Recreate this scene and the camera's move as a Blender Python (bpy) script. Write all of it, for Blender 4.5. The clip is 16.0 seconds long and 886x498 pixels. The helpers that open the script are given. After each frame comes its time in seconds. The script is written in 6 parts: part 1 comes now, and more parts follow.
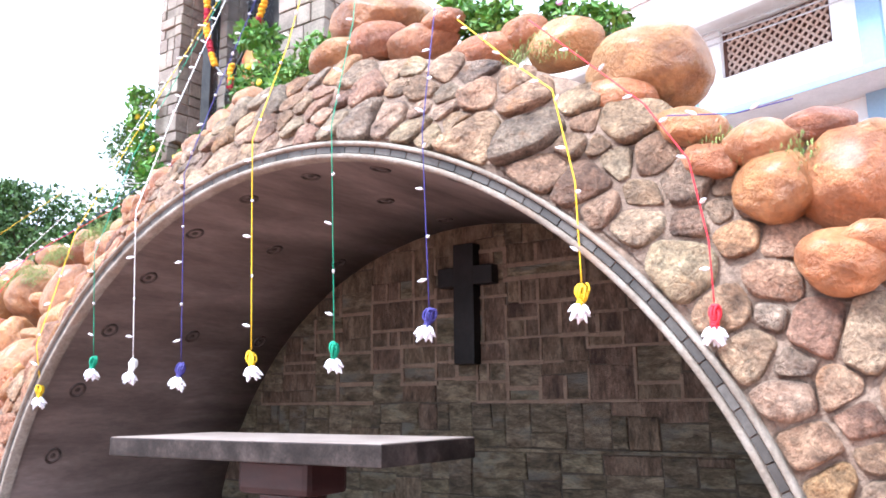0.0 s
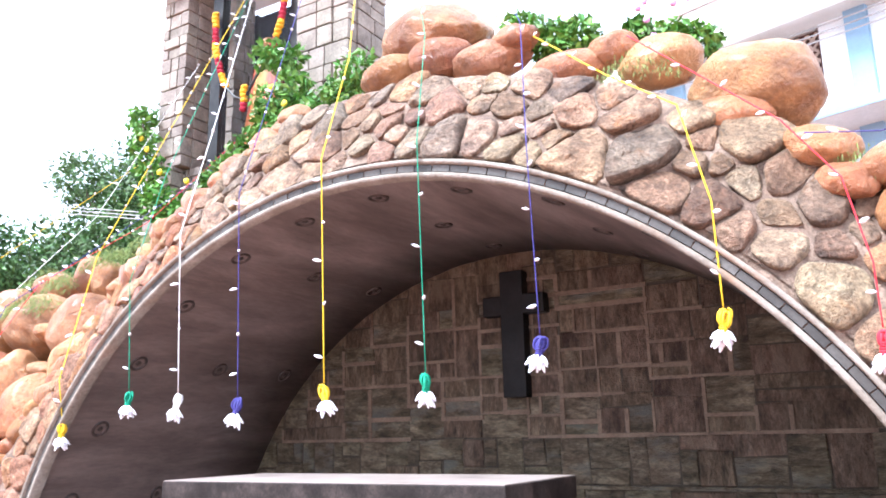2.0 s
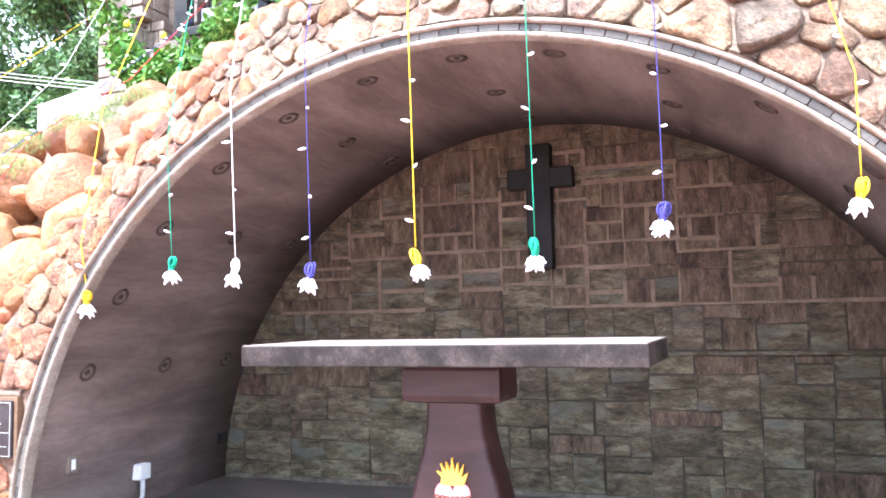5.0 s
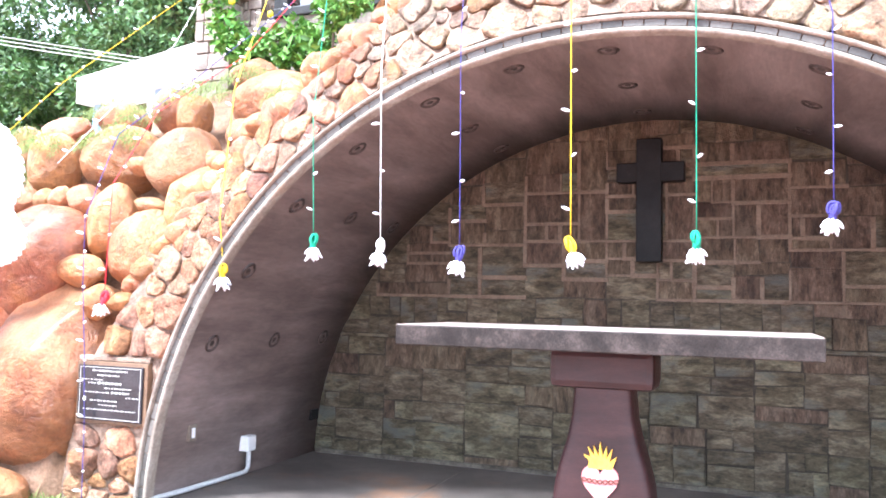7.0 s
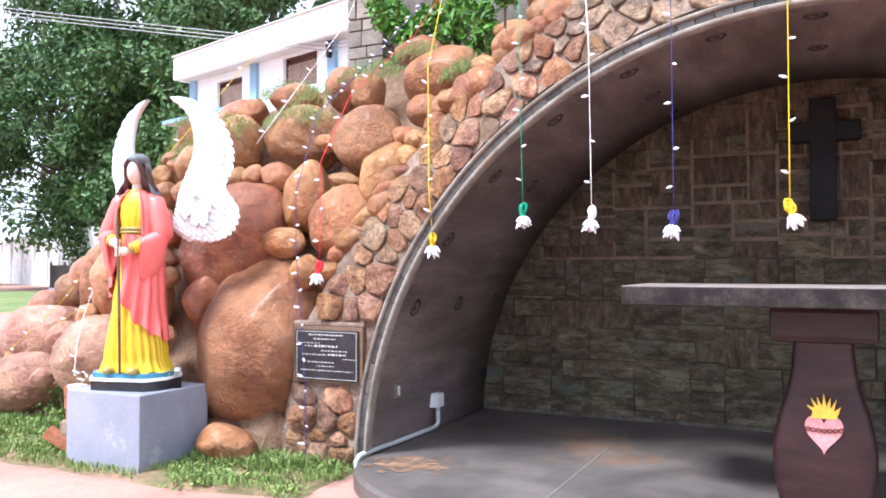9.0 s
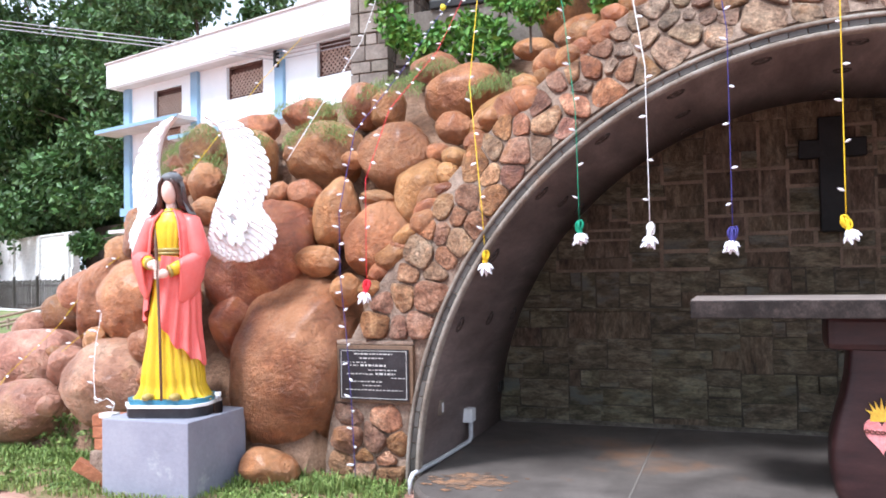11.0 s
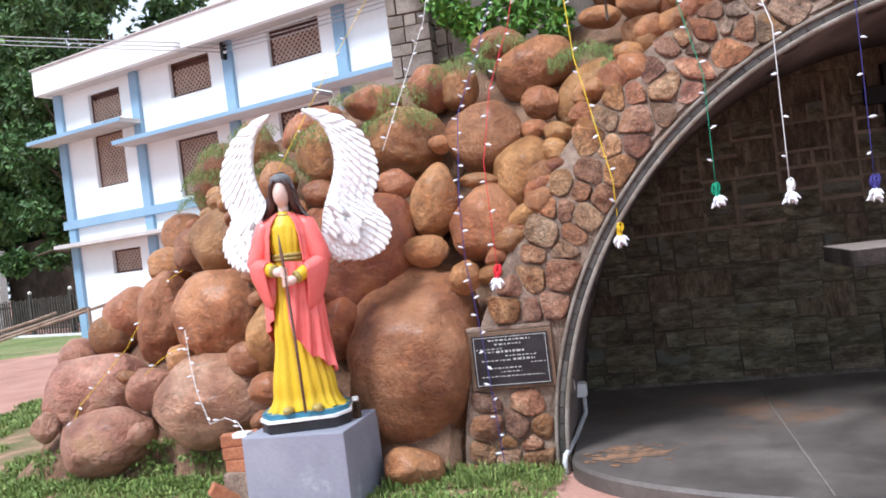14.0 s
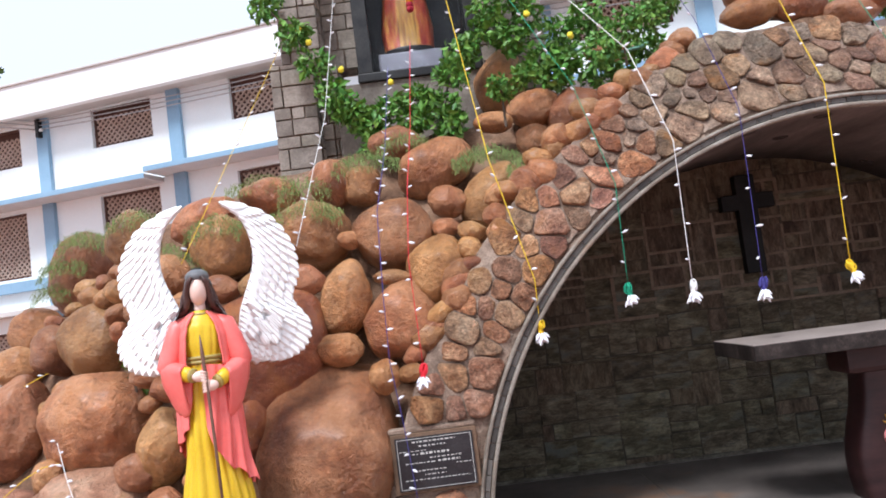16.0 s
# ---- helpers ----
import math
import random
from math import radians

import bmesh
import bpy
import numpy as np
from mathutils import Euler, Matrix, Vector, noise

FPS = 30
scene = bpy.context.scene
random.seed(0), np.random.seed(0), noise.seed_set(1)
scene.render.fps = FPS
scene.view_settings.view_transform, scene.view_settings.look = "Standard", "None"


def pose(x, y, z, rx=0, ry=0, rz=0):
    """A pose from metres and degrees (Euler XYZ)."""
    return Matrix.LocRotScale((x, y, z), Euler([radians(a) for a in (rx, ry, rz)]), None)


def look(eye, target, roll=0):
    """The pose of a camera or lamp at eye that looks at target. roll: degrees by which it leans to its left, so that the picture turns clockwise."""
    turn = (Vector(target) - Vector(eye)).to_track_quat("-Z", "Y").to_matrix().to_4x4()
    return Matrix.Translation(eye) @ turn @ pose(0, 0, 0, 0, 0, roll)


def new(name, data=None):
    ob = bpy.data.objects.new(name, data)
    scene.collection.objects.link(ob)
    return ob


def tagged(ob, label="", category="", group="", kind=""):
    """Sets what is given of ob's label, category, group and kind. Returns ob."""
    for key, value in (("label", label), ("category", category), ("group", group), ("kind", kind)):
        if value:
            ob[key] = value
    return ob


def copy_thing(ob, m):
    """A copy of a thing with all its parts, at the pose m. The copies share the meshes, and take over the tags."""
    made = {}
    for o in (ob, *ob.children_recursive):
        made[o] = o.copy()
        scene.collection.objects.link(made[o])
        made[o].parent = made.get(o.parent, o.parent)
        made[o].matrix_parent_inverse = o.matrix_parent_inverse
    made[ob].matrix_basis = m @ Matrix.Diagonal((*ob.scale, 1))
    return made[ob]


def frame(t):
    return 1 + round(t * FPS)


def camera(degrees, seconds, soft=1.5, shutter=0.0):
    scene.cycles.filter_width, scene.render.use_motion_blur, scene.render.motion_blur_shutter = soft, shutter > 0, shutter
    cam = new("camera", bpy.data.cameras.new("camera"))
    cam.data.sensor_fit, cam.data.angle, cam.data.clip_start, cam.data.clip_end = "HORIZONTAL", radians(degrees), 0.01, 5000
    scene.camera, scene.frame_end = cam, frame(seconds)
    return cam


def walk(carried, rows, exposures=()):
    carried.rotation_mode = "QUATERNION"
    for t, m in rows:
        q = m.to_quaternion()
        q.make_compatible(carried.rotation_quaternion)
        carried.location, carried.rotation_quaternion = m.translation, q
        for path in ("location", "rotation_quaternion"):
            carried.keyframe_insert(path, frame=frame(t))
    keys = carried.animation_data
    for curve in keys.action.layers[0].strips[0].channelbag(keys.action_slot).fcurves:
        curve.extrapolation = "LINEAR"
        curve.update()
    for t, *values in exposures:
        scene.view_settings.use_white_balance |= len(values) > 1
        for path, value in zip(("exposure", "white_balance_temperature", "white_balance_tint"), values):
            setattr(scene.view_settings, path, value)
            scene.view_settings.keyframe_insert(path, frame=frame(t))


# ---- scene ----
cam = camera(58.3, 16.0, soft=1.8)
METRES, EYE, TURN = 6.4, 1.344, 34.3
ROWS = [
    (0.0, 0.0, 0.0, 0.0, 0.11, 10.94, 0.55),
    (0.5, -0.0232, 0.009, -0.0012, 0.55, 11.48, -0.72),
    (1.0, -0.0461, 0.0263, 0.0016, 0.33, 12.24, 0.13),
    (1.5, -0.0738, 0.0358, 0.0021, -0.59, 13.06, 0.39),
    (2.0, -0.1055, 0.0403, 0.0027, -3.62, 13.27, 1.22),
    (2.5, -0.1298, 0.0523, 0.0012, -5.11, 12.02, -0.29),
    (3.0, -0.1516, 0.0698, 0.0071, -5.26, 12.21, -0.37),
    (3.5, -0.1743, 0.0798, 0.0036, -4.44, 12.28, -1.6),
    (4.0, -0.2086, 0.0819, -0.0018, -7.17, 9.44, 0.05),
    (6.5, -0.3467, 0.0831, -0.0095, -16.52, 3.28, -0.14),
    (7.0, -0.3774, 0.0926, -0.0108, -12.93, 4.05, -1.31),
    (7.5, -0.4058, 0.0981, -0.0108, -9.85, 3.81, -3.3),
    (8.0, -0.4446, 0.0871, -0.012, -8.74, 3.3, -0.83),
    (8.5, -0.4788, 0.0795, -0.0118, -7.89, 1.48, 0.12),
    (11.0, -0.6358, 0.0956, -0.0001, -14.27, 1.79, 1.04),
    (11.5, -0.671, 0.11, 0.0025, -14.71, -0.12, 3.06),
    (12.0, -0.7009, 0.1227, 0.0049, -13.23, 0.22, 3.24),
    (12.5, -0.7429, 0.1272, 0.0075, -15.7, 1.25, 6.8),
    (13.0, -0.7774, 0.1345, 0.0098, -19.58, 0.62, 4.34),
    (13.5, -0.8011, 0.158, 0.0172, -19.84, -0.19, 8.0),
    (14.0, -0.8253, 0.1719, 0.0185, -20.16, -0.15, 6.94),
    (14.5, -0.861, 0.1774, 0.0243, -25.0, 0.81, 7.66),
    (15.0, -0.8899, 0.1828, 0.0305, -29.34, 1.61, 6.61),
    (15.5, -0.9098, 0.2067, 0.034, -31.99, 2.82, 7.95),
    (16.0, -0.9237, 0.2285, 0.0423, -34.3, 4.46, 7.23),
]
walk(cam, [(t, pose(3.0, -2.87, EYE, 0, 0, TURN) @ pose(METRES * x, METRES * y, METRES * z, 90 + pitch, roll, yaw)) for t, x, y, z, yaw, pitch, roll in ROWS],
     exposures=[(0.0, 1.5, 5600, 10), (1.0, 1.58, 5580, 10), (2.0, 1.65, 5560, 10), (3.5, 1.92, 5520, 10), (6.5, 2.4, 5580, 10), (7.2, 2.12, 5600, 10), (8.5, 1.22, 5620, 10), (11.0, 0.68, 5720, 10), (13.5, 0.27, 5760, 10), (16.0, 0.12, 5920, 10)])

# ---- light: a bright, thinly overcast sky ----
world = bpy.data.worlds.new("sky")
scene.world = world
world.use_nodes = True
wn = world.node_tree
wn.nodes.clear()
sky = wn.nodes.new("ShaderNodeTexSky")
sky.sky_type, sky.sun_disc = "NISHITA", False
sky.sun_elevation, sky.sun_rotation = radians(58), radians(150)
sky.dust_density, sky.ozone_density = 4.0, 1.0
veil = wn.nodes.new("ShaderNodeMixRGB")
veil.inputs[0].default_value = 0.88
veil.inputs[2].default_value = (8.8, 9.35, 10.2, 1)
back = wn.nodes.new("ShaderNodeBackground")
back.inputs[1].default_value = 0.115
wout = wn.nodes.new("ShaderNodeOutputWorld")
wn.links.new(sky.outputs[0], veil.inputs[1])
wn.links.new(veil.outputs[0], back.inputs[0])
wn.links.new(back.outputs[0], wout.inputs[0])
sun = new("sun", bpy.data.lights.new("sun", "SUN"))
sun.data.energy, sun.data.angle, sun.data.color = 4.0, radians(14), (1.0, 0.98, 0.95)
sun.matrix_world = look((0, 0, 0), (-math.sin(radians(150)) * -0.53, 0.46, -0.85))


# ---- materials ----
def rgb(c):
    return (c[0], c[1], c[2], 1)


def material(name, colours, scale=3.0, fine=40.0, rough=0.85, bump=0.3, vary=0.0, metal=0.0, stretch=(1, 1, 1), spot=None,
             spot_at=0.62, spot_scale=1.2, dist=0.02, spec=0.4, speckle=0.25, island=False, hue=0.0, palette=None, keep=0.5, mottle=0.0, mottle_scale=16.0):
    m = bpy.data.materials.new(name)
    m.use_nodes = True
    n, l = m.node_tree.nodes, m.node_tree.links
    b = n["Principled BSDF"]
    b.inputs["Roughness"].default_value = rough
    b.inputs["Metallic"].default_value = metal
    b.inputs["Specular IOR Level"].default_value = spec
    tc = n.new("ShaderNodeTexCoord")
    mp = n.new("ShaderNodeMapping")
    mp.inputs["Scale"].default_value = stretch
    l.new(tc.outputs["Object"], mp.inputs[0])
    info = n.new("ShaderNodeNewGeometry" if island else "ShaderNodeObjectInfo")
    rnd = info.outputs["Random Per Island" if island else "Random"]
    add = n.new("ShaderNodeVectorMath")
    add.operation = "ADD"
    mul = n.new("ShaderNodeMath")
    mul.operation = "MULTIPLY"
    mul.inputs[1].default_value = 37.0 if vary or hue else 0.0
    l.new(rnd, mul.inputs[0])
    l.new(mp.outputs[0], add.inputs[0])
    l.new(mul.outputs[0], add.inputs[1])
    big = n.new("ShaderNodeTexNoise")
    big.inputs["Scale"].default_value, big.inputs["Detail"].default_value, big.inputs["Roughness"].default_value = scale, 6, 0.62
    l.new(add.outputs[0], big.inputs["Vector"])
    ramp = n.new("ShaderNodeValToRGB")
    els = ramp.color_ramp.elements
    while len(els) < len(colours):
        els.new(0.5)
    for i, c in enumerate(colours):
        els[i].position = 0.32 + 0.36 * i / max(1, len(colours) - 1)
        els[i].color = rgb(c)
    l.new(big.outputs[0], ramp.inputs[0])
    col = ramp.outputs[0]
    grain = n.new("ShaderNodeTexNoise")
    grain.inputs["Scale"].default_value, grain.inputs["Detail"].default_value, grain.inputs["Roughness"].default_value = fine, 5, 0.7
    l.new(add.outputs[0], grain.inputs["Vector"])
    if speckle:
        mr = n.new("ShaderNodeMapRange")
        mr.inputs[1].default_value, mr.inputs[2].default_value = 0.3, 0.7
        mr.inputs[3].default_value, mr.inputs[4].default_value = 1 - speckle, 1 + speckle
        l.new(grain.outputs[0], mr.inputs[0])
        mx = n.new("ShaderNodeVectorMath")
        mx.operation = "SCALE"
        l.new(col, mx.inputs[0])
        l.new(mr.outputs[0], mx.inputs["Scale"])
        col = mx.outputs[0]
    if mottle:
        mt = n.new("ShaderNodeTexNoise")
        mt.inputs["Scale"].default_value, mt.inputs["Detail"].default_value, mt.inputs["Roughness"].default_value, mt.inputs["Distortion"].default_value = mottle_scale, 8, 0.7, 0.6
        l.new(add.outputs[0], mt.inputs["Vector"])
        m2 = n.new("ShaderNodeMapRange")
        m2.inputs[1].default_value, m2.inputs[2].default_value = 0.34, 0.66
        m2.inputs[3].default_value, m2.inputs[4].default_value = 1 - mottle, 1 + mottle
        l.new(mt.outputs[0], m2.inputs[0])
        m3 = n.new("ShaderNodeVectorMath")
        m3.operation = "SCALE"
        l.new(col, m3.inputs[0])
        l.new(m2.outputs[0], m3.inputs["Scale"])
        col = m3.outputs[0]
    if spot:
        sn = n.new("ShaderNodeTexNoise")
        sn.inputs["Scale"].default_value, sn.inputs["Detail"].default_value, sn.inputs["Roughness"].default_value = spot_scale, 7, 0.65
        l.new(add.outputs[0], sn.inputs["Vector"])
        sr = n.new("ShaderNodeMapRange")
        sr.inputs[1].default_value, sr.inputs[2].default_value = spot_at - 0.06, spot_at + 0.08
        l.new(sn.outputs[0], sr.inputs[0])
        sm = n.new("ShaderNodeMixRGB")
        l.new(sr.outputs[0], sm.inputs[0])
        l.new(col, sm.inputs[1])
        sm.inputs[2].default_value = rgb(spot)
        col = sm.outputs[0]
    if palette:
        pr = n.new("ShaderNodeValToRGB")
        pr.color_ramp.interpolation = "CONSTANT"
        pe = pr.color_ramp.elements
        while len(pe) < len(palette):
            pe.new(0.5)
        for i, c in enumerate(palette):
            pe[i].position = i / len(palette)
            pe[i].color = rgb(c)
        pm = n.new("ShaderNodeMath")
        pm.operation = "MULTIPLY"
        pm.inputs[1].default_value = 13.7
        pf = n.new("ShaderNodeMath")
        pf.operation = "FRACT"
        l.new(rnd, pm.inputs[0])
        l.new(pm.outputs[0], pf.inputs[0])
        l.new(pf.outputs[0], pr.inputs[0])
        px = n.new("ShaderNodeMixRGB")
        px.blend_type = "OVERLAY"
        px.inputs[0].default_value = keep
        l.new(col, px.inputs[1])
        l.new(pr.outputs[0], px.inputs[2])
        col = px.outputs[0]
    if vary or hue:
        hs = n.new("ShaderNodeHueSaturation")
        vr = n.new("ShaderNodeMapRange")
        vr.inputs[3].default_value, vr.inputs[4].default_value = 1 - vary, 1 + vary
        l.new(rnd, vr.inputs[0])
        l.new(vr.outputs[0], hs.inputs["Value"])
        wr = n.new("ShaderNodeMath")
        wr.operation = "FRACT"
        wr.inputs[0].default_value = 0
        mm = n.new("ShaderNodeMath")
        mm.operation = "MULTIPLY"
        mm.inputs[1].default_value = 7.31
        l.new(rnd, mm.inputs[0])
        l.new(mm.outputs[0], wr.inputs[0])
        hr = n.new("ShaderNodeMapRange")
        hr.inputs[3].default_value, hr.inputs[4].default_value = 0.5 - hue, 0.5 + hue
        l.new(wr.outputs[0], hr.inputs[0])
        l.new(hr.outputs[0], hs.inputs["Hue"])
        l.new(col, hs.inputs["Color"])
        col = hs.outputs[0]
    l.new(col, b.inputs["Base Color"])
    if bump:
        bsum = n.new("ShaderNodeMath")
        bsum.operation = "MULTIPLY_ADD"
        bsum.inputs[1].default_value = 2.0
        l.new(big.outputs[0], bsum.inputs[0])
        l.new(grain.outputs[0], bsum.inputs[2])
        bp = n.new("ShaderNodeBump")
        bp.inputs["Strength"].default_value, bp.inputs["Distance"].default_value = bump, dist
        l.new(bsum.outputs[0], bp.inputs["Height"])
        l.new(bp.outputs[0], b.inputs["Normal"])
    return m


BOULDER = material("boulder_rock", [(0.23, 0.082, 0.030), (0.39, 0.168, 0.066), (0.53, 0.285, 0.145)], 3.0, 34, 0.38, 0.75, vary=0.22, hue=0.012,
                   spot=(0.41, 0.175, 0.058), spot_at=0.61, spot_scale=3.0, dist=0.06, speckle=0.2, mottle=0.28, mottle_scale=10)
BOULDER_PINK = material("pink_boulder_rock", [(0.29, 0.115, 0.070), (0.47, 0.225, 0.145), (0.59, 0.345, 0.240)], 3.4, 34, 0.44, 1.0, vary=0.2, hue=0.010,
                   spot=(0.46, 0.25, 0.12), spot_at=0.63, spot_scale=3.0, dist=0.05, speckle=0.2, mottle=0.24, mottle_scale=7)
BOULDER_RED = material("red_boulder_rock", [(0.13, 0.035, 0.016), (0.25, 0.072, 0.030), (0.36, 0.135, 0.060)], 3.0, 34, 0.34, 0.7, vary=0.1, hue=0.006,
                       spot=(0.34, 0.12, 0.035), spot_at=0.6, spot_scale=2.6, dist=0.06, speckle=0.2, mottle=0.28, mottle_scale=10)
for varnished in (BOULDER, BOULDER_PINK, BOULDER_RED):
    coat = varnished.node_tree.nodes["Principled BSDF"]
    coat.inputs["Coat Weight"].default_value, coat.inputs["Coat Roughness"].default_value = 0.20, 0.35
STONE = material("rubble_stone", [(0.14, 0.098, 0.074), (0.285, 0.205, 0.148), (0.43, 0.34, 0.255)], 6.0, 55, 0.7, 1.0, vary=0.28, hue=0.012,
                 spot=(0.42, 0.22, 0.10), spot_at=0.64, spot_scale=4.0, dist=0.05, speckle=0.45,
                 palette=[(0.55, 0.46, 0.38), (0.42, 0.41, 0.40), (0.66, 0.46, 0.28), (0.58, 0.54, 0.48), (0.50, 0.37, 0.30), (0.70, 0.63, 0.53), (0.44, 0.42, 0.39), (0.64, 0.50, 0.40)], keep=0.75, mottle=0.45, mottle_scale=17)
STONE_LEFT = material("rubble_stone_red", [(0.18, 0.085, 0.052), (0.36, 0.205, 0.13), (0.50, 0.34, 0.24)], 6.0, 55, 0.7, 1.0, vary=0.28, hue=0.012,
                 spot=(0.42, 0.22, 0.10), spot_at=0.64, spot_scale=4.0, dist=0.05, speckle=0.45,
                 palette=[(0.55, 0.46, 0.38), (0.42, 0.41, 0.40), (0.66, 0.46, 0.28), (0.55, 0.47, 0.46), (0.46, 0.34, 0.33), (0.68, 0.54, 0.42), (0.44, 0.42, 0.39), (0.64, 0.50, 0.40)], keep=0.75, mottle=0.45, mottle_scale=17)
STONE_REST = material("rubble_stone_outer", [(0.14, 0.098, 0.074), (0.285, 0.205, 0.148), (0.43, 0.34, 0.255)], 6.0, 55, 0.7, 1.0, vary=0.28, hue=0.012,
                 spot=(0.42, 0.22, 0.10), spot_at=0.64, spot_scale=4.0, dist=0.05, speckle=0.45,
                 palette=[(0.55, 0.46, 0.38), (0.42, 0.41, 0.40), (0.66, 0.46, 0.28), (0.58, 0.54, 0.48), (0.50, 0.37, 0.30), (0.70, 0.63, 0.53), (0.44, 0.42, 0.39), (0.64, 0.50, 0.40)], keep=0.75, mottle=0.45, mottle_scale=17, island=True)
MORTAR = material("wall_mortar", [(0.20, 0.135, 0.10), (0.29, 0.205, 0.153), (0.37, 0.275, 0.212)], 4, 70, 0.92, 0.8, dist=0.03, mottle=0.3)
EARTH = material("mound_cement", [(0.19, 0.095, 0.055), (0.29, 0.165, 0.10), (0.36, 0.225, 0.15)], 3, 50, 0.9, 0.9, dist=0.05, mottle=0.35, mottle_scale=8)
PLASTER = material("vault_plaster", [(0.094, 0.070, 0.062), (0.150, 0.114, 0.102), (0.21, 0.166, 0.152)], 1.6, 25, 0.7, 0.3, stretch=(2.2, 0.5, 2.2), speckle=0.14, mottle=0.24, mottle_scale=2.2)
SLATE = material("slate_slab", [(0.058, 0.045, 0.027), (0.110, 0.090, 0.056), (0.195, 0.166, 0.112)], 4, 40, 0.8, 1.0, vary=0.17, hue=0.012,
                 stretch=(1, 1, 2.6), spot=(0.11, 0.112, 0.095), spot_at=0.6, spot_scale=2.0, speckle=0.35, mottle=0.6, mottle_scale=9)
SLATE_UP = material("slate_slab_upright", [(0.057, 0.037, 0.024), (0.104, 0.073, 0.048), (0.164, 0.123, 0.085)], 4, 40, 0.8, 1.0, vary=0.17, hue=0.012,
                    stretch=(2.8, 1, 1), spot=(0.14, 0.105, 0.07), spot_at=0.6, spot_scale=2.0, speckle=0.35, mottle=0.6, mottle_scale=9)
RIDGE = material("raised_pointing", [(0.13, 0.092, 0.064), (0.215, 0.160, 0.115)], 6, 60, 0.9, 0.5)
JOINT = material("slate_joint", [(0.048, 0.040, 0.030), (0.078, 0.065, 0.050)], 6, 60, 0.95, 0.5)
FLOOR = material("platform_cement", [(0.066, 0.055, 0.050), (0.106, 0.090, 0.081), (0.150, 0.128, 0.115)], 1.6, 60, 0.5, 0.15,
                 spot=(0.26, 0.13, 0.065), spot_at=0.63, spot_scale=0.7, speckle=0.15, mottle=0.2, mottle_scale=3)
ORANGEDIRT = material("orange_dirt", [(0.10, 0.075, 0.06), (0.18, 0.105, 0.065), (0.30, 0.15, 0.075)], 9, 60, 0.9, 0.3, mottle=0.3, mottle_scale=14)
PALEJOINT = material("pale_floor_joint", [(0.13, 0.112, 0.098), (0.19, 0.168, 0.148)], 5, 60, 0.9, 0.2)
FIGGOLD = material("gold_robe", [(0.16, 0.05, 0.02), (0.46, 0.27, 0.06)], 14, 60, 0.35, 0.3, stretch=(3, 1, 0.3))
GRANITE = material("black_granite", [(0.010, 0.007, 0.006), (0.023, 0.018, 0.016), (0.052, 0.040, 0.036)], 5, 160, 0.55, 0.1, speckle=0.5, spec=0.2, mottle=0.4,
                   spot=(0.07, 0.052, 0.045), spot_at=0.62, spot_scale=7)
SKIRT = material("skirting_cement", [(0.060, 0.050, 0.038), (0.115, 0.098, 0.076), (0.16, 0.14, 0.11)], 7, 60, 0.9, 0.6, mottle=0.4)
CANM = material("weathered_can_metal", [(0.035, 0.026, 0.023), (0.080, 0.060, 0.053)], 9, 60, 0.55, 0.2, metal=0.3)
# same dark granite, painted pale where the polished top shines under the sky
GRANITE_TOP = material("granite_top_sheen", [(0.25, 0.20, 0.178), (0.38, 0.32, 0.29)], 3, 120, 0.35, 0.05, speckle=0.2)
MAROON = material("maroon_stone", [(0.017, 0.0055, 0.0055), (0.030, 0.010, 0.010), (0.045, 0.017, 0.016)], 3, 60, 0.42, 0.15, stretch=(1, 1, 4))
CROSSM = material("dark_cross_stone", [(0.005, 0.005, 0.005), (0.013, 0.012, 0.012)], 4, 80, 0.55, 0.15, spec=0.2)
TILE = material("black_rim_tile", [(0.048, 0.044, 0.040), (0.095, 0.087, 0.078)], 6, 80, 0.45, 0.1, vary=0.4)
TRIM = material("rim_cement", [(0.15, 0.12, 0.095), (0.22, 0.185, 0.150), (0.30, 0.27, 0.235)], 6, 60, 0.8, 0.3, spot=(0.25, 0.15, 0.09), spot_at=0.62)
DARKMETAL = material("dark_metal", [(0.02, 0.02, 0.022), (0.05, 0.048, 0.046)], 6, 60, 0.45, 0.1, metal=0.6)
WALLWHITE = material("pale_blue_wall", [(0.74, 0.82, 0.85), (0.80, 0.86, 0.88), (0.83, 0.87, 0.88)], 0.5, 30, 0.85, 0.05, speckle=0.03)
PARAPET = material("white_parapet", [(0.74, 0.75, 0.76), (0.82, 0.82, 0.82)], 0.6, 20, 0.85, 0.05, speckle=0.04)
SKYBLUE = material("blue_pilaster_paint", [(0.22, 0.36, 0.50), (0.28, 0.43, 0.57)], 1.0, 30, 0.8, 0.05, speckle=0.06)
SUNSHADE = material("sunshade_concrete", [(0.48, 0.45, 0.43), (0.60, 0.57, 0.55)], 1.5, 30, 0.9, 0.1, speckle=0.08)
BROWN = material("brown_shutter", [(0.07, 0.03, 0.022), (0.115, 0.055, 0.04)], 3, 50, 0.7, 0.1)
LATTICE = material("lattice_grille", [(0.40, 0.29, 0.23), (0.52, 0.40, 0.33)], 3, 50, 0.6, 0.05)
PLINTH = material("grey_plinth_paint", [(0.20, 0.205, 0.25), (0.255, 0.26, 0.315), (0.30, 0.305, 0.355)], 2, 40, 0.7, 0.15, speckle=0.06, spot=(0.45, 0.47, 0.48), spot_at=0.68, spot_scale=2.5)
BRICK = material("red_brick", [(0.34, 0.12, 0.06), (0.44, 0.18, 0.09)], 8, 70, 0.9, 0.4)
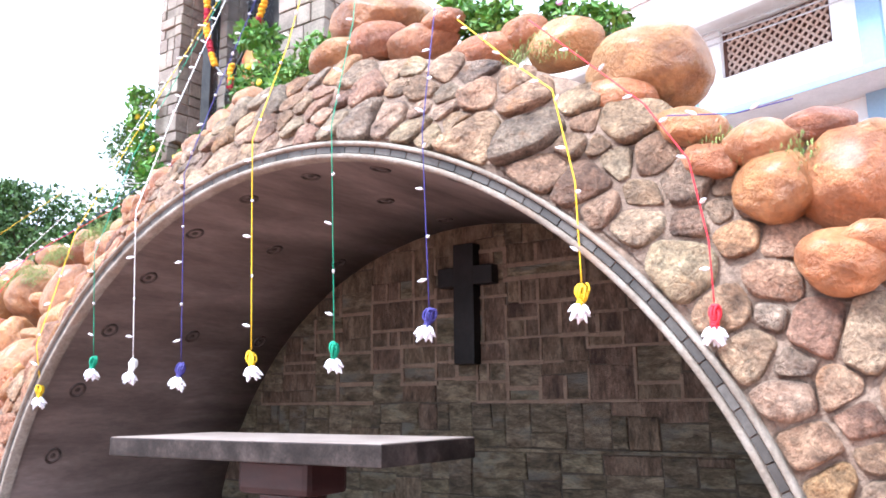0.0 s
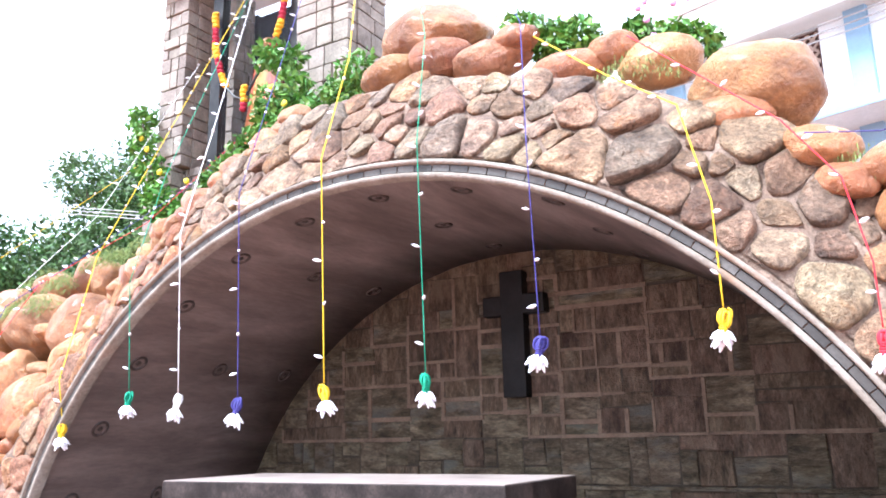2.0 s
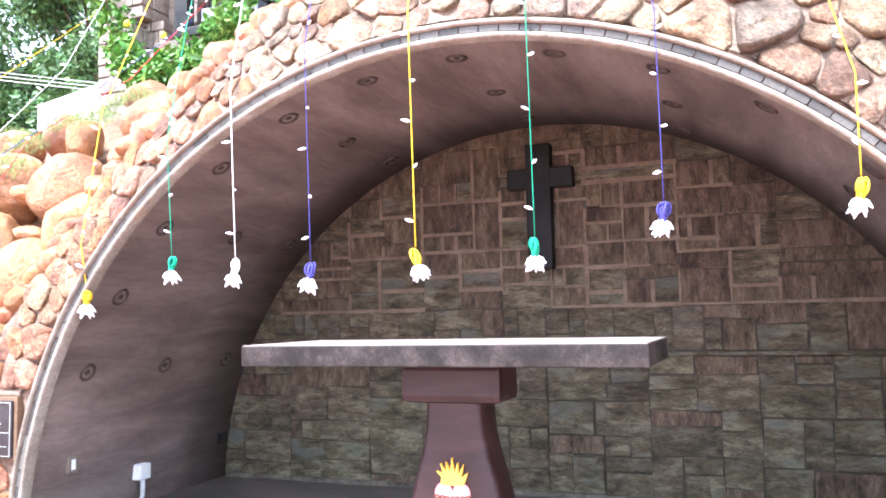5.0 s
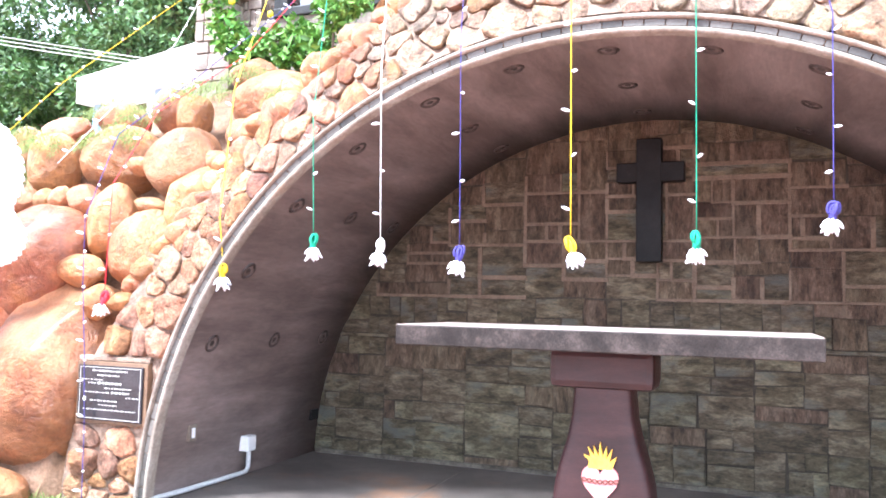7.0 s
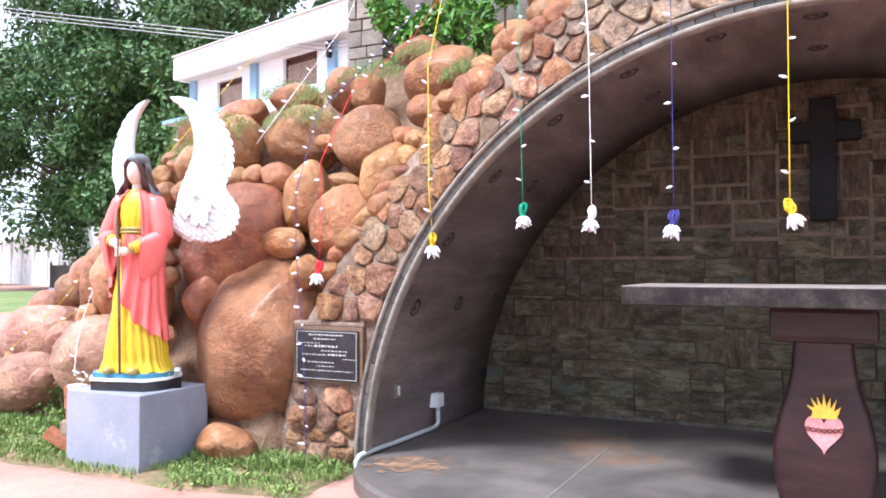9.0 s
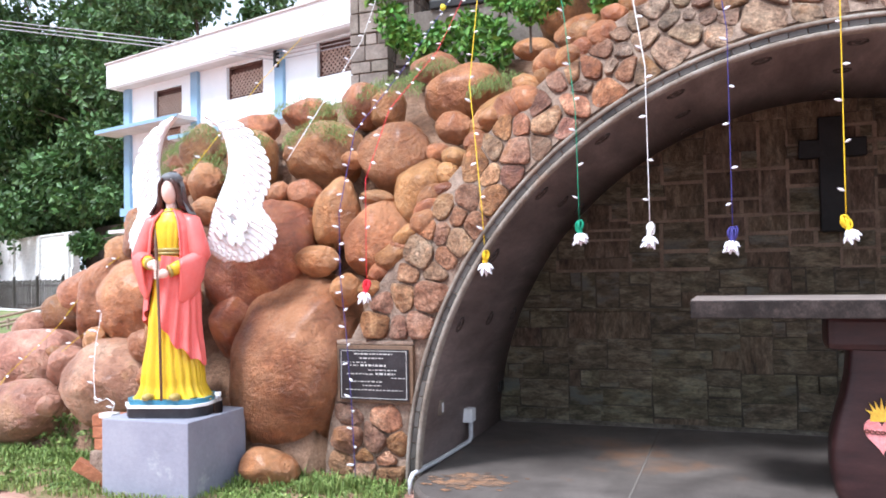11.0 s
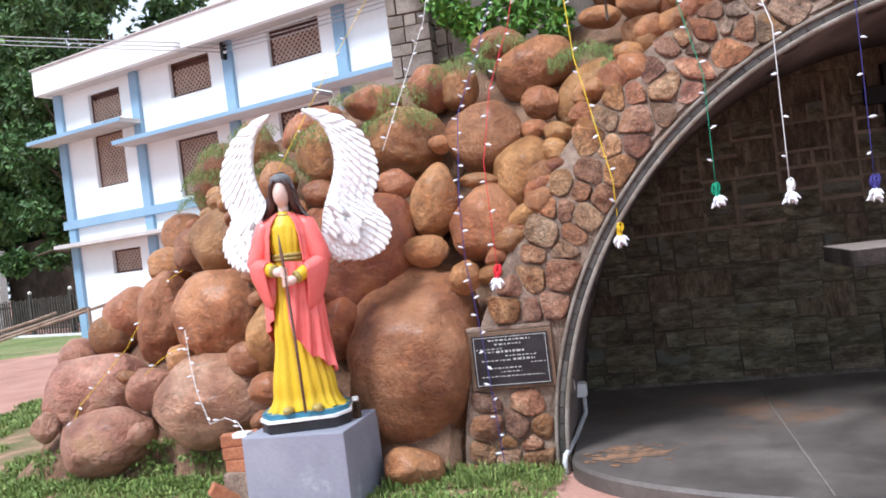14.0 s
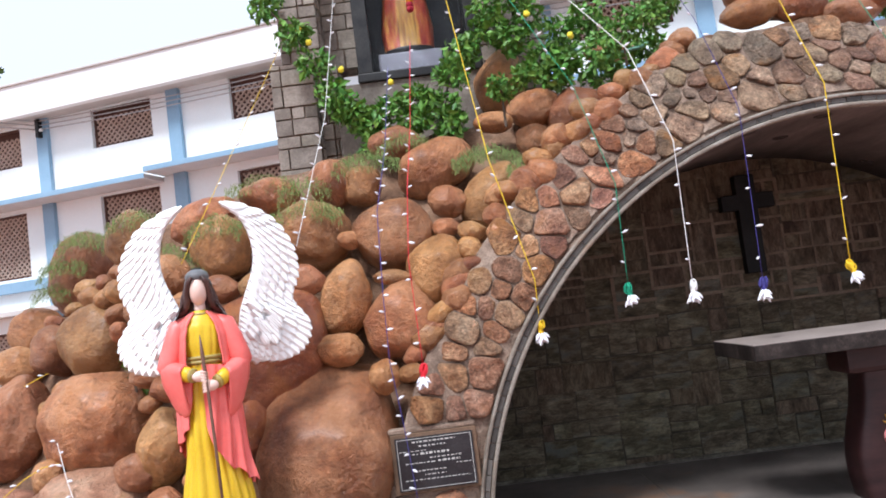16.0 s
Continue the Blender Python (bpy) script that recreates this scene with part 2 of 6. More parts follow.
SOIL = material("red_earth", [(0.30, 0.150, 0.112), (0.38, 0.20, 0.155), (0.44, 0.26, 0.205)], 0.9, 30, 0.95, 0.35, speckle=0.15, dist=0.01, spot=(0.58, 0.37, 0.22), spot_at=0.66, spot_scale=0.5)
GRASSBED = material("grass_bed_soil", [(0.09, 0.11, 0.03), (0.19, 0.14, 0.07), (0.36, 0.21, 0.14)], 3, 40, 0.95, 0.5)
FARGRASS = material("far_lawn", [(0.10, 0.15, 0.04), (0.17, 0.20, 0.07), (0.27, 0.24, 0.12)], 0.5, 8, 0.95, 0.2)
BLADE = material("grass_blade", [(0.085, 0.150, 0.032), (0.17, 0.245, 0.058), (0.30, 0.32, 0.11)], 2, 20, 0.6, 0, vary=0.35, island=True)
LEAF = material("vine_leaf", [(0.052, 0.135, 0.022), (0.100, 0.235, 0.034), (0.185, 0.345, 0.06)], 3, 20, 0.5, 0, vary=0.35, hue=0.02, island=True)
TREELEAF = material("tree_leaf", [(0.036, 0.078, 0.022), (0.064, 0.130, 0.034), (0.112, 0.192, 0.058)], 0.5, 6, 0.55, 0, vary=0.45, hue=0.015, island=True)
BARK = material("tree_bark", [(0.07, 0.05, 0.035), (0.14, 0.10, 0.075)], 4, 30, 0.95, 0.6)
MOSS = material("hanging_weed", [(0.12, 0.19, 0.05), (0.20, 0.27, 0.08), (0.30, 0.33, 0.13)], 3, 20, 0.8, 0, vary=0.35, island=True)
PILLAR = material("shrine_stone", [(0.16, 0.132, 0.110), (0.25, 0.212, 0.178), (0.34, 0.295, 0.25)], 4, 50, 0.88, 0.5, vary=0.2, hue=0.012)
FENCEM = material("rusty_iron_fence", [(0.045, 0.038, 0.034), (0.10, 0.085, 0.075)], 4, 40, 0.8, 0.2)
POLEM = material("weathered_pole", [(0.20, 0.14, 0.10), (0.34, 0.25, 0.19)], 4, 40, 0.9, 0.2)
# dark brown tone holds the tree shade that falls on the yard wall
SHADEWALL = material("shaded_yard_wall", [(0.12, 0.09, 0.07), (0.20, 0.155, 0.12), (0.28, 0.22, 0.18)], 0.8, 14, 0.9, 0.2, mottle=0.3, mottle_scale=2)
WALLGREY = material("weathered_whitewash", [(0.55, 0.54, 0.52), (0.68, 0.67, 0.65), (0.76, 0.75, 0.73)], 0.7, 12, 0.9, 0.2, spot=(0.22, 0.19, 0.17), spot_at=0.63, spot_scale=0.6)
PINK = material("coral_paint", [(0.70, 0.11, 0.10), (0.78, 0.15, 0.13), (0.80, 0.20, 0.18)], 3, 60, 0.4, 0.1, speckle=0.05)
YELLOW = material("mustard_paint", [(0.62, 0.40, 0.015), (0.70, 0.48, 0.02)], 3, 60, 0.38, 0.1, speckle=0.06)
GOLD = material("dull_gold_paint", [(0.30, 0.22, 0.06), (0.42, 0.32, 0.10)], 8, 60, 0.4, 0.1)
SKIN = material("pale_face_paint", [(0.72, 0.50, 0.42), (0.76, 0.56, 0.48)], 6, 60, 0.4, 0.05, speckle=0.03)
HAIR = material("dark_hair_paint", [(0.035, 0.014, 0.011), (0.085, 0.034, 0.026)], 12, 60, 0.4, 0.3)
SHAWL = material("grey_band_paint", [(0.11, 0.11, 0.115), (0.17, 0.17, 0.175)], 6, 60, 0.5, 0.1)
FEATHER = material("white_feather_paint", [(0.82, 0.82, 0.82), (0.87, 0.87, 0.87)], 5, 60, 0.45, 0.05, speckle=0.03)
STAFF = material("brown_staff_paint", [(0.12, 0.06, 0.04), (0.18, 0.10, 0.07)], 6, 60, 0.5, 0.1)
BASEBLUE = material("teal_base_paint", [(0.03, 0.16, 0.24), (0.06, 0.22, 0.32)], 6, 60, 0.4, 0.1)
BASEBLACK = material("black_base_paint", [(0.012, 0.013, 0.016), (0.03, 0.03, 0.034)], 6, 60, 0.35, 0.1)
WHITEP = material("white_plastic", [(0.72, 0.72, 0.72), (0.80, 0.80, 0.80)], 6, 60, 0.45, 0.05, speckle=0.03)
PVC = material("grey_pvc", [(0.46, 0.46, 0.47), (0.58, 0.58, 0.58)], 5, 60, 0.5, 0.05)
PLAQUE = material("plaque_granite", [(0.012, 0.013, 0.016), (0.03, 0.03, 0.034)], 5, 150, 0.2, 0.03, speckle=0.4)
PLAQUEFRAME = material("plaque_frame_wood", [(0.10, 0.06, 0.035), (0.17, 0.10, 0.06)], 5, 60, 0.6, 0.2)
ENGRAVE = material("silver_engraving", [(0.42, 0.42, 0.41), (0.52, 0.52, 0.50)], 5, 60, 0.5, 0)
HEARTPINK = material("pink_emblem", [(0.70, 0.22, 0.22), (0.76, 0.32, 0.32)], 8, 60, 0.5, 0)
FLAME = material("yellow_emblem", [(0.80, 0.42, 0.04), (0.84, 0.56, 0.08)], 8, 60, 0.5, 0)
THORN = material("thorn_emblem", [(0.10, 0.03, 0.02), (0.16, 0.05, 0.03)], 8, 60, 0.5, 0)
CORDS = {
    "yellow": material("yellow_cord", [(0.72, 0.46, 0.01), (0.80, 0.56, 0.02)], 30, 200, 0.7, 0.2),
    "green": material("green_cord", [(0.01, 0.22, 0.12), (0.02, 0.32, 0.18)], 30, 200, 0.7, 0.2),
    "white": material("white_cord", [(0.70, 0.69, 0.68), (0.80, 0.79, 0.78)], 30, 200, 0.7, 0.2),
    "blue": material("blue_cord", [(0.035, 0.03, 0.16), (0.06, 0.05, 0.25)], 30, 200, 0.7, 0.2),
    "red": material("red_cord", [(0.62, 0.015, 0.03), (0.74, 0.03, 0.05)], 30, 200, 0.7, 0.2),
}
BULB = material("white_bulb", [(0.78, 0.78, 0.84), (0.82, 0.82, 0.88)], 30, 200, 0.35, 0, speckle=0.03)
MARIGOLD = material("marigold", [(0.80, 0.34, 0.01), (0.84, 0.46, 0.02)], 30, 120, 0.8, 0.4)
REDFLOWER = material("red_flower", [(0.30, 0.01, 0.03), (0.42, 0.02, 0.05)], 30, 120, 0.8, 0.4)
YFLOWER = material("yellow_flower", [(0.80, 0.62, 0.03), (0.84, 0.70, 0.06)], 30, 120, 0.7, 0)
PFLOWER = material("mauve_flower", [(0.55, 0.25, 0.50), (0.65, 0.36, 0.60)], 30, 120, 0.7, 0)
FIGURE = material("red_gold_robe", [(0.20, 0.01, 0.02), (0.34, 0.06, 0.03), (0.50, 0.28, 0.06)], 9, 60, 0.45, 0.2, stretch=(2, 2, 0.5))
HOSE = material("green_hose", [(0.16, 0.35, 0.27), (0.24, 0.45, 0.36)], 8, 60, 0.5, 0)
GLASS = bpy.data.materials.new("clear_glass")
GLASS.use_nodes = True
gb = GLASS.node_tree.nodes["Principled BSDF"]
gb.inputs["Transmission Weight"].default_value, gb.inputs["Roughness"].default_value, gb.inputs["IOR"].default_value = 1.0, 0.02, 1.12
WIRE = material("grey_cable", [(0.35, 0.35, 0.36), (0.45, 0.45, 0.46)], 8, 60, 0.6, 0)


# ---- mesh helpers ----
def thing(name, at, label, category, group="", kind=""):
    e = new(name)
    e.empty_display_size = 0.1
    e.location = at
    return tagged(e, label, category, group, kind)


def link(name, bm, mats, parent=None, label="", smooth=True, at=None):
    me = bpy.data.meshes.new(name)
    bm.normal_update()
    bm.to_mesh(me)
    bm.free()
    for m in (mats if isinstance(mats, (list, tuple)) else [mats]):
        me.materials.append(m)
    if smooth:
        for p in me.polygons:
            p.use_smooth = True
    ob = new(name, me)
    if at is not None:
        ob.location = at
    if parent is not None:
        ob.parent = parent
        ob.matrix_parent_inverse = Matrix.Translation(parent.location).inverted()
    if label:
        ob["label"] = label
    return ob


def part(name, bm, mats, parent, label="", smooth=False):
    return link(name, bm, mats, parent, label, smooth)


def box(x0, x1, y0, y1, z0, z1, bevel=0.0, bm=None, m=None, idx=0):
    bm = bm or bmesh.new()
    mat = Matrix.Translation(((x0 + x1) / 2, (y0 + y1) / 2, (z0 + z1) / 2)) @ Matrix.Diagonal((x1 - x0, y1 - y0, z1 - z0, 1))
    if m is not None:
        mat = m @ mat
    r = bmesh.ops.create_cube(bm, size=1, matrix=mat)
    vs = r["verts"]
    faces = list({f for v in vs for f in v.link_faces})
    for f in faces:
        f.material_index = idx
    if bevel:
        es = list({e for v in vs for e in v.link_edges})
        bmesh.ops.bevel(bm, geom=es, offset=bevel, segments=2, affect="EDGES", profile=0.6)
    return bm


def tube(points, radii, seg=8, bm=None, idx=0, closed=True):
    bm = bm or bmesh.new()
    pts = [Vector(p) for p in points]
    if not isinstance(radii, (list, tuple)):
        radii = [radii] * len(pts)
    rings, ref = [], None
    for i, p in enumerate(pts):
        d = (pts[min(i + 1, len(pts) - 1)] - pts[max(i - 1, 0)]).normalized()
        if ref is None:
            ref = d.orthogonal().normalized()
        ref = (ref - d * ref.dot(d)).normalized()
        side = d.cross(ref)
        rings.append([bm.verts.new(p + (ref * math.cos(a) + side * math.sin(a)) * radii[i]) for a in [2 * math.pi * k / seg for k in range(seg)]])
    for a, b in zip(rings, rings[1:]):
        for k in range(seg):
            f = bm.faces.new((a[k], a[(k + 1) % seg], b[(k + 1) % seg], b[k]))
            f.material_index = idx
    if closed:
        bm.faces.new(rings[0][::-1]).material_index = idx
        bm.faces.new(rings[-1]).material_index = idx
    return bm


def blob(center, radii, sub=2, bm=None, idx=0, rough=0.0, seed=0, rot=None):
    bm = bm or bmesh.new()
    r = bmesh.ops.create_icosphere(bm, subdivisions=sub, radius=1)
    for v in r["verts"]:
        d = v.co.copy()
        k = 1 + rough * noise.noise(d * 2 + Vector((seed * 3.7, seed, -seed)))
        p = Vector((d.x * radii[0] * k, d.y * radii[1] * k, d.z * radii[2] * k))
        if rot is not None:
            p = rot @ p
        v.co = p + Vector(center)
    for f in {f for v in r["verts"] for f in v.link_faces}:
        f.material_index = idx
    return bm


def grid(rows, bm=None, idx=0, loop=False):
    bm = bm or bmesh.new()
    vs = [[bm.verts.new(p) for p in row] for row in rows]
    for a, b in zip(vs, vs[1:]):
        n = len(a)
        for k in range(n if loop else n - 1):
            bm.faces.new((a[k], a[(k + 1) % n], b[(k + 1) % n], b[k])).material_index = idx
    return bm


def from_arrays(name, verts, faces, mats, parent=None, smooth=False, label=""):
    me = bpy.data.meshes.new(name)
    me.from_pydata(verts, [], faces)
    for m in (mats if isinstance(mats, (list, tuple)) else [mats]):
        me.materials.append(m)
    if smooth:
        for p in me.polygons:
            p.use_smooth = True
    ob = new(name, me)
    if parent is not None:
        ob.parent = parent
        ob.matrix_parent_inverse = Matrix.Translation(parent.location).inverted()
    if label:
        ob["label"] = label
    return ob


# ---- shape of the grotto ----
ARCH, DEPTH, DECK = 2.592, 1.87, 0.10


def rim_out(th):
    """Outer radius of the rubble front at an angle in degrees."""
    if th < 35:
        return 3.45 - 0.30 * th / 35
    if th < 75:
        return 3.15
    if th < 100:
        return 3.15 + 0.10 * (th - 75) / 25
    if th < 122:
        return 3.25 - 0.17 * (th - 100) / 22
    return 3.08 + 0.12 * max(0, th - 150) / 30


def lean(x, z):
    """How far the rubble front leans back."""
    return 0.6 * min(1, max(0, (z - 0.9) / 1.2)) * max(0, math.hypot(x, z) - 2.65)


def retreat(x):
    """The mound falls back towards its outer end: a constant and a slope with height."""
    w = max(0.0, -4.9 - x)
    return 0.1 * min(1, max(0, (-4.4 - x) / 0.4)) + 0.08 * w, 0.45 * w


def mound_front(x, z):
    c, k = retreat(x)
    y = -0.5 + 0.45 * (z - 0.36) + c + k * z
    return y + (0.45 * (z - 2.1) if z > 2.1 else 0)


# ---- ground ----
bm = bmesh.new()
bmesh.ops.create_grid(bm, x_segments=80, y_segments=80, size=1)
for v in bm.verts:
    x, y = v.co.x, v.co.y
    v.co.x, v.co.y = math.copysign(abs(x) ** 3 * 1500, x), math.copysign(abs(y) ** 3 * 1500, y)
    v.co.z = 0.012 * noise.noise(Vector((v.co.x * 0.8, v.co.y * 0.8, 0)))
tagged(link("ground", bm, SOIL), "red earth yard running past the grotto", "ground", kind="structure")


def sheet(name, outline, z, mat, label, category, crown=0.03, seed=1):
    """A flat bed with an irregular edge, slightly crowned."""
    bm = bmesh.new()
    cx = sum(p[0] for p in outline) / len(outline)
    cy = sum(p[1] for p in outline) / len(outline)
    dense = []
    for a, b in zip(outline, outline[1:] + outline[:1]):
        for k in range(12):
            t = k / 12
            x, y = a[0] + (b[0] - a[0]) * t, a[1] + (b[1] - a[1]) * t
            w = 0.10 * noise.noise(Vector((x * 2.2, y * 2.2, seed)))
            dense.append((x + w, y + w))
    rings = []
    for s, h in ((1.0, -0.6), (0.93, 0.2), (0.80, 0.8), (0.6, 1.0), (0.3, 1.0), (0.02, 1.0)):
        rings.append([Vector((cx + (x - cx) * s, cy + (y - cy) * s, z + crown * h)) for x, y in dense])
    grid(rings, bm, loop=True)
    return tagged(link(name, bm, mat), label, category, kind="structure")


sheet("grass_bed", [(-2.55, -0.72), (-3.6, -0.84), (-4.6, -0.84), (-5.4, -0.80), (-6.2, -0.55), (-6.9, 0.0), (-7.2, 0.9), (-5.0, 1.2), (-2.7, 0.6)], 0.01, GRASSBED,
      "grassy earth bed at the foot of the boulder mound", "grass bed", 0.022)
sheet("lawn", [(-6.3, -0.3), (-7.5, 0.5), (-9.0, 1.6), (-10.3, 3.1), (-10.4, 4.3), (-9.2, 4.4), (-7.2, 2.3), (-6.2, 1.0)], 0.008, GRASSBED, "patchy green lawn between the mound and the red path", "lawn", 0.02, 3)
sheet("far_lawn", [(-16.5, 11.9), (-19.5, 10.6), (-32, 9), (-42, 24), (-31, 23.5), (-18, 17.3), (-15.5, 14.2)], 0.02, FARGRASS, "distant lawn in front of the iron fence", "lawn", 0.03, 5)

# ---- the mound behind the arch ----
def top_of_mound(x):
    knots = [(-7.6, -0.2), (-7.0, -0.1), (-6.8, 0.6), (-6.5, 1.0), (-6.1, 1.6), (-5.75, 2.1), (-5.1, 2.35), (-4.5, 2.5), (-4.0, 2.65), (-3.2, 2.8), (-2.0, 2.92), (-1.3, 2.97), (-0.6, 3.32), (0.15, 3.36), (0.6, 3.15),
             (1.4, 2.8), (2.2, 2.3), (3.0, 1.9), (3.8, 1.3), (4.6, 0.6), (5.2, 0.0)]
    for (a, za), (b, zb) in zip(knots, knots[1:]):
        if a <= x <= b:
            return za + (zb - za) * (x - a) / (b - a)
    return 0.0


def smooth(a, b, x):
    t = min(1, max(0, (x - a) / (b - a)))
    return t * t * (3 - 2 * t)


def mound_z(x, y):
    z = top_of_mound(x) + 0.25 * max(0, min(y - 0.8, 1.0)) - 0.9 * max(0, y - 4.2)
    c, k = retreat(x)
    yy = y - 0.52
    zf = (yy + 0.662 - c) / (0.45 + k)
    if zf > 2.1:
        zf = 2.1 + (yy - mound_front(x, 2.1)) / (0.9 + k)
    zf += 3.0 * (smooth(-1.6, -0.8, x) - smooth(3.0, 3.4, x))
    return min(z, zf) + 0.05 * noise.noise(Vector((x * 2.5, y * 2.5, 3.1))) + 0.02 * noise.noise(Vector((x * 9, y * 9, 1.1)))


def mound_start(x):
    if x < -3.3 or x > 3.5:
        return -0.14
    return 0.16 + lean(x, math.sqrt(max(0.01, 3.3 ** 2 - x * x))) if abs(x) < 3.29 else 0.16


rows = []
for i in range(245):
    x = -7.6 + 12.8 * i / 244
    y0 = mound_start(x)
    low = -0.1 if abs(x) > 2.85 else max(mound_z(x, y0) - 0.3, math.sqrt(max(0, 2.76 ** 2 - x * x)))
    row = [Vector((x, y0, low))]
    for k in range(91):
        y = y0 + (6.0 - y0) * (k / 90) ** 1.6
        row.append(Vector((x, y, max(low, mound_z(x, y)))))
    rows.append(row)
tagged(link("mound", grid(rows), EARTH), "reddish cement-rendered mound holding the boulders", "mound", kind="structure")

# ---- the vault, its back wall and the deck ----
def arc(r, y, n=96, a0=180.0, a1=0.0):
    return [Vector((r * math.cos(radians(a0 + (a1 - a0) * k / n)), y, r * math.sin(radians(a0 + (a1 - a0) * k / n)))) for k in range(n + 1)]


def skirted(r, y):
    """An arc with straight feet that reach the ground."""
    return [Vector((-r, y, -0.12))] + arc(r, y) + [Vector((r, y, -0.12))]


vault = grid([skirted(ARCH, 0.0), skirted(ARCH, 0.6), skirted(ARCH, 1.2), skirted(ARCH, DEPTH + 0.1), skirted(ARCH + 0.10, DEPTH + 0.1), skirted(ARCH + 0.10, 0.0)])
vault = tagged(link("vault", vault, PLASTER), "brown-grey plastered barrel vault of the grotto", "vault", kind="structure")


def ring(name, r0, r1, y0, y1, mat, label=""):
    rows = [skirted(r0, y1), skirted(r0, y0 + 0.006), skirted(r0 + 0.006, y0), skirted(r1 - 0.006, y0), skirted(r1, y0 + 0.006), skirted(r1, y1)]
    return part(name, grid(rows), mat, vault, label, True)


ring("inner_trim", ARCH - 0.018, ARCH + 0.008, -0.05, 0.02, TRIM, "thin cement bead along the arch")
ring("outer_trim", ARCH + 0.048, ARCH + 0.070, -0.055, 0.03, TRIM, "pale cement bead along the arch")
bm = bmesh.new()
grid([skirted(ARCH + 0.008, -0.02), skirted(ARCH + 0.048, -0.02)], bm)
part("tile_bed", bm, MORTAR, vault)

# recessed lamp cans in the vault
bm = bmesh.new()
prof = [(0.057, -0.01), (0.057, 0.005), (0.050, 0.009), (0.042, 0.006), (0.039, -0.004), (0.020, -0.005), (0.016, 0.003), (0.001, 0.004)]
grid([[Vector((r * math.cos(a), r * math.sin(a), d)) for a in [2 * math.pi * k / 20 for k in range(20)]] for r, d in prof], bm, loop=True)
can = link("lamp_can", bm, CANM, None, "", True)
tagged(can, "dark round recessed lamp can in the vault", "lamp can", "vault lamps")
first = True
for row, (y, step, a0) in enumerate(((0.25, 11.1, 157.0), (0.92, 22.2, 157.0), (1.58, 22.2, 157.0))):
    a = a0
    while a > 22:
        x, z = (ARCH - 0.002) * math.cos(radians(a)), (ARCH - 0.002) * math.sin(radians(a))
        m = Matrix.Translation((x, y, z)) @ Vector((-x, 0, -z)).to_track_quat("Z", "Y").to_matrix().to_4x4()
        if first:
            can.matrix_basis = m
            first = False
        else:
            copy_thing(can, m)
        a -= step

wall = tagged(link("wall_back", box(-2.75, 2.75, DEPTH, DEPTH + 0.25, -0.1, 2.8), JOINT, smooth=False), "rough slate-clad back wall inside the grotto", "wall", kind="structure")

# deck with a rounded front edge
def deck_edge(k, n=48, a=2.56, b=1.1):
    t = math.pi * k / n
    return (-a * math.cos(t), -0.10 - b * math.sin(t) ** 1.1)


outline = [(-2.60, DEPTH)] + [deck_edge(k) for k in range(49)] + [(2.60, DEPTH)]
bm = bmesh.new()
mid = (0, 0.6)
grid([[Vector((x, y, -0.12)) for x, y in outline], [Vector((x, y, DECK - 0.02)) for x, y in outline],
      [Vector((mid[0] + (x - mid[0]) * 0.994, mid[1] + (y - mid[1]) * 0.99, DECK)) for x, y in outline],
      [Vector((mid[0] + (x - mid[0]) * 0.5, mid[1] + (y - mid[1]) * 0.5, DECK + 0.004)) for x, y in outline],
      [Vector((mid[0] + (x - mid[0]) * 0.01, mid[1] + (y - mid[1]) * 0.01, DECK + 0.004)) for x, y in outline]], bm, loop=True)
deck = tagged(link("deck", bm, FLOOR, smooth=False), "worn dark cement floor of the grotto with orange stains", "floor", kind="structure")

for x in (-1.27, 1.27):
    jt = link("floor_joint", box(x - 0.006, x + 0.006, -0.98, DEPTH - 0.06, DECK + 0.003, DECK + 0.0055), PALEJOINT, deck, smooth=False)
bm = bmesh.new()
drng = random.Random(12)
for k in range(70):
    px, py = drng.gauss(-2.22, 0.13), drng.gauss(-0.13, 0.10)
    if not (px > -2.50 and py > -0.16 - 1.1 * (1 - min(1.0, abs(px) / 2.56) ** 2) ** 0.55):
        continue
    r = drng.uniform(0.008, 0.05) * (1.3 - min(1, 3 * math.hypot(px + 2.22, py + 0.13)))
    rows = []
    for f, h in ((1.0, 0.0), (0.8, 0.0012), (0.02, 0.0016)):
        rows.append([Vector((px + r * f * math.cos(a) * (1.3 + 0.6 * noise.noise(Vector((math.cos(a), math.sin(a), k)))), py + r * f * math.sin(a) * (0.9 + 0.6 * noise.noise(Vector((math.sin(a), k, math.cos(a))))),
                             DECK + 0.0032 + h + 0.00003 * k)) for a in [2 * math.pi * q / 14 for q in range(14)]])
    grid(rows, bm, loop=True)
tagged(link("dirt_patch", bm, ORANGEDIRT), "orange dust drifted on the cement floor", "dirt", kind="stuff")

# mortar face of the rubble front
rows = []
for k in range(361):
    th = 180.0 * k / 360
    row = []
    for j in range(35):
        r = ARCH + 0.055 + (rim_out(th) + 0.05 - ARCH - 0.055) * j / 34
        x, z = r * math.cos(radians(th)), r * math.sin(radians(th))
        proud = 0.014 * min(1, j / 3)
        row.append(Vector((x, lean(x, z) + 0.020 * noise.noise(Vector((x * 7, z * 7, 0))) + 0.012 * noise.noise(Vector((x * 19, z * 19, 4))) + 0.008 - proud, z)))
    row.append(row[-1] + Vector((0, 0.5, -0.05)))
    if k in (0, 360):
        rows.append([p + Vector((0, 0, -0.15)) for p in row]) if k == 0 else None
    rows.append(row)
    if k == 360:
        rows.append([p + Vector((0, 0, -0.15)) for p in row])
front = tagged(link("wall_front", grid(rows), MORTAR), "rubble-stone front wall set in pinkish mortar round the arch", "wall", kind="structure")

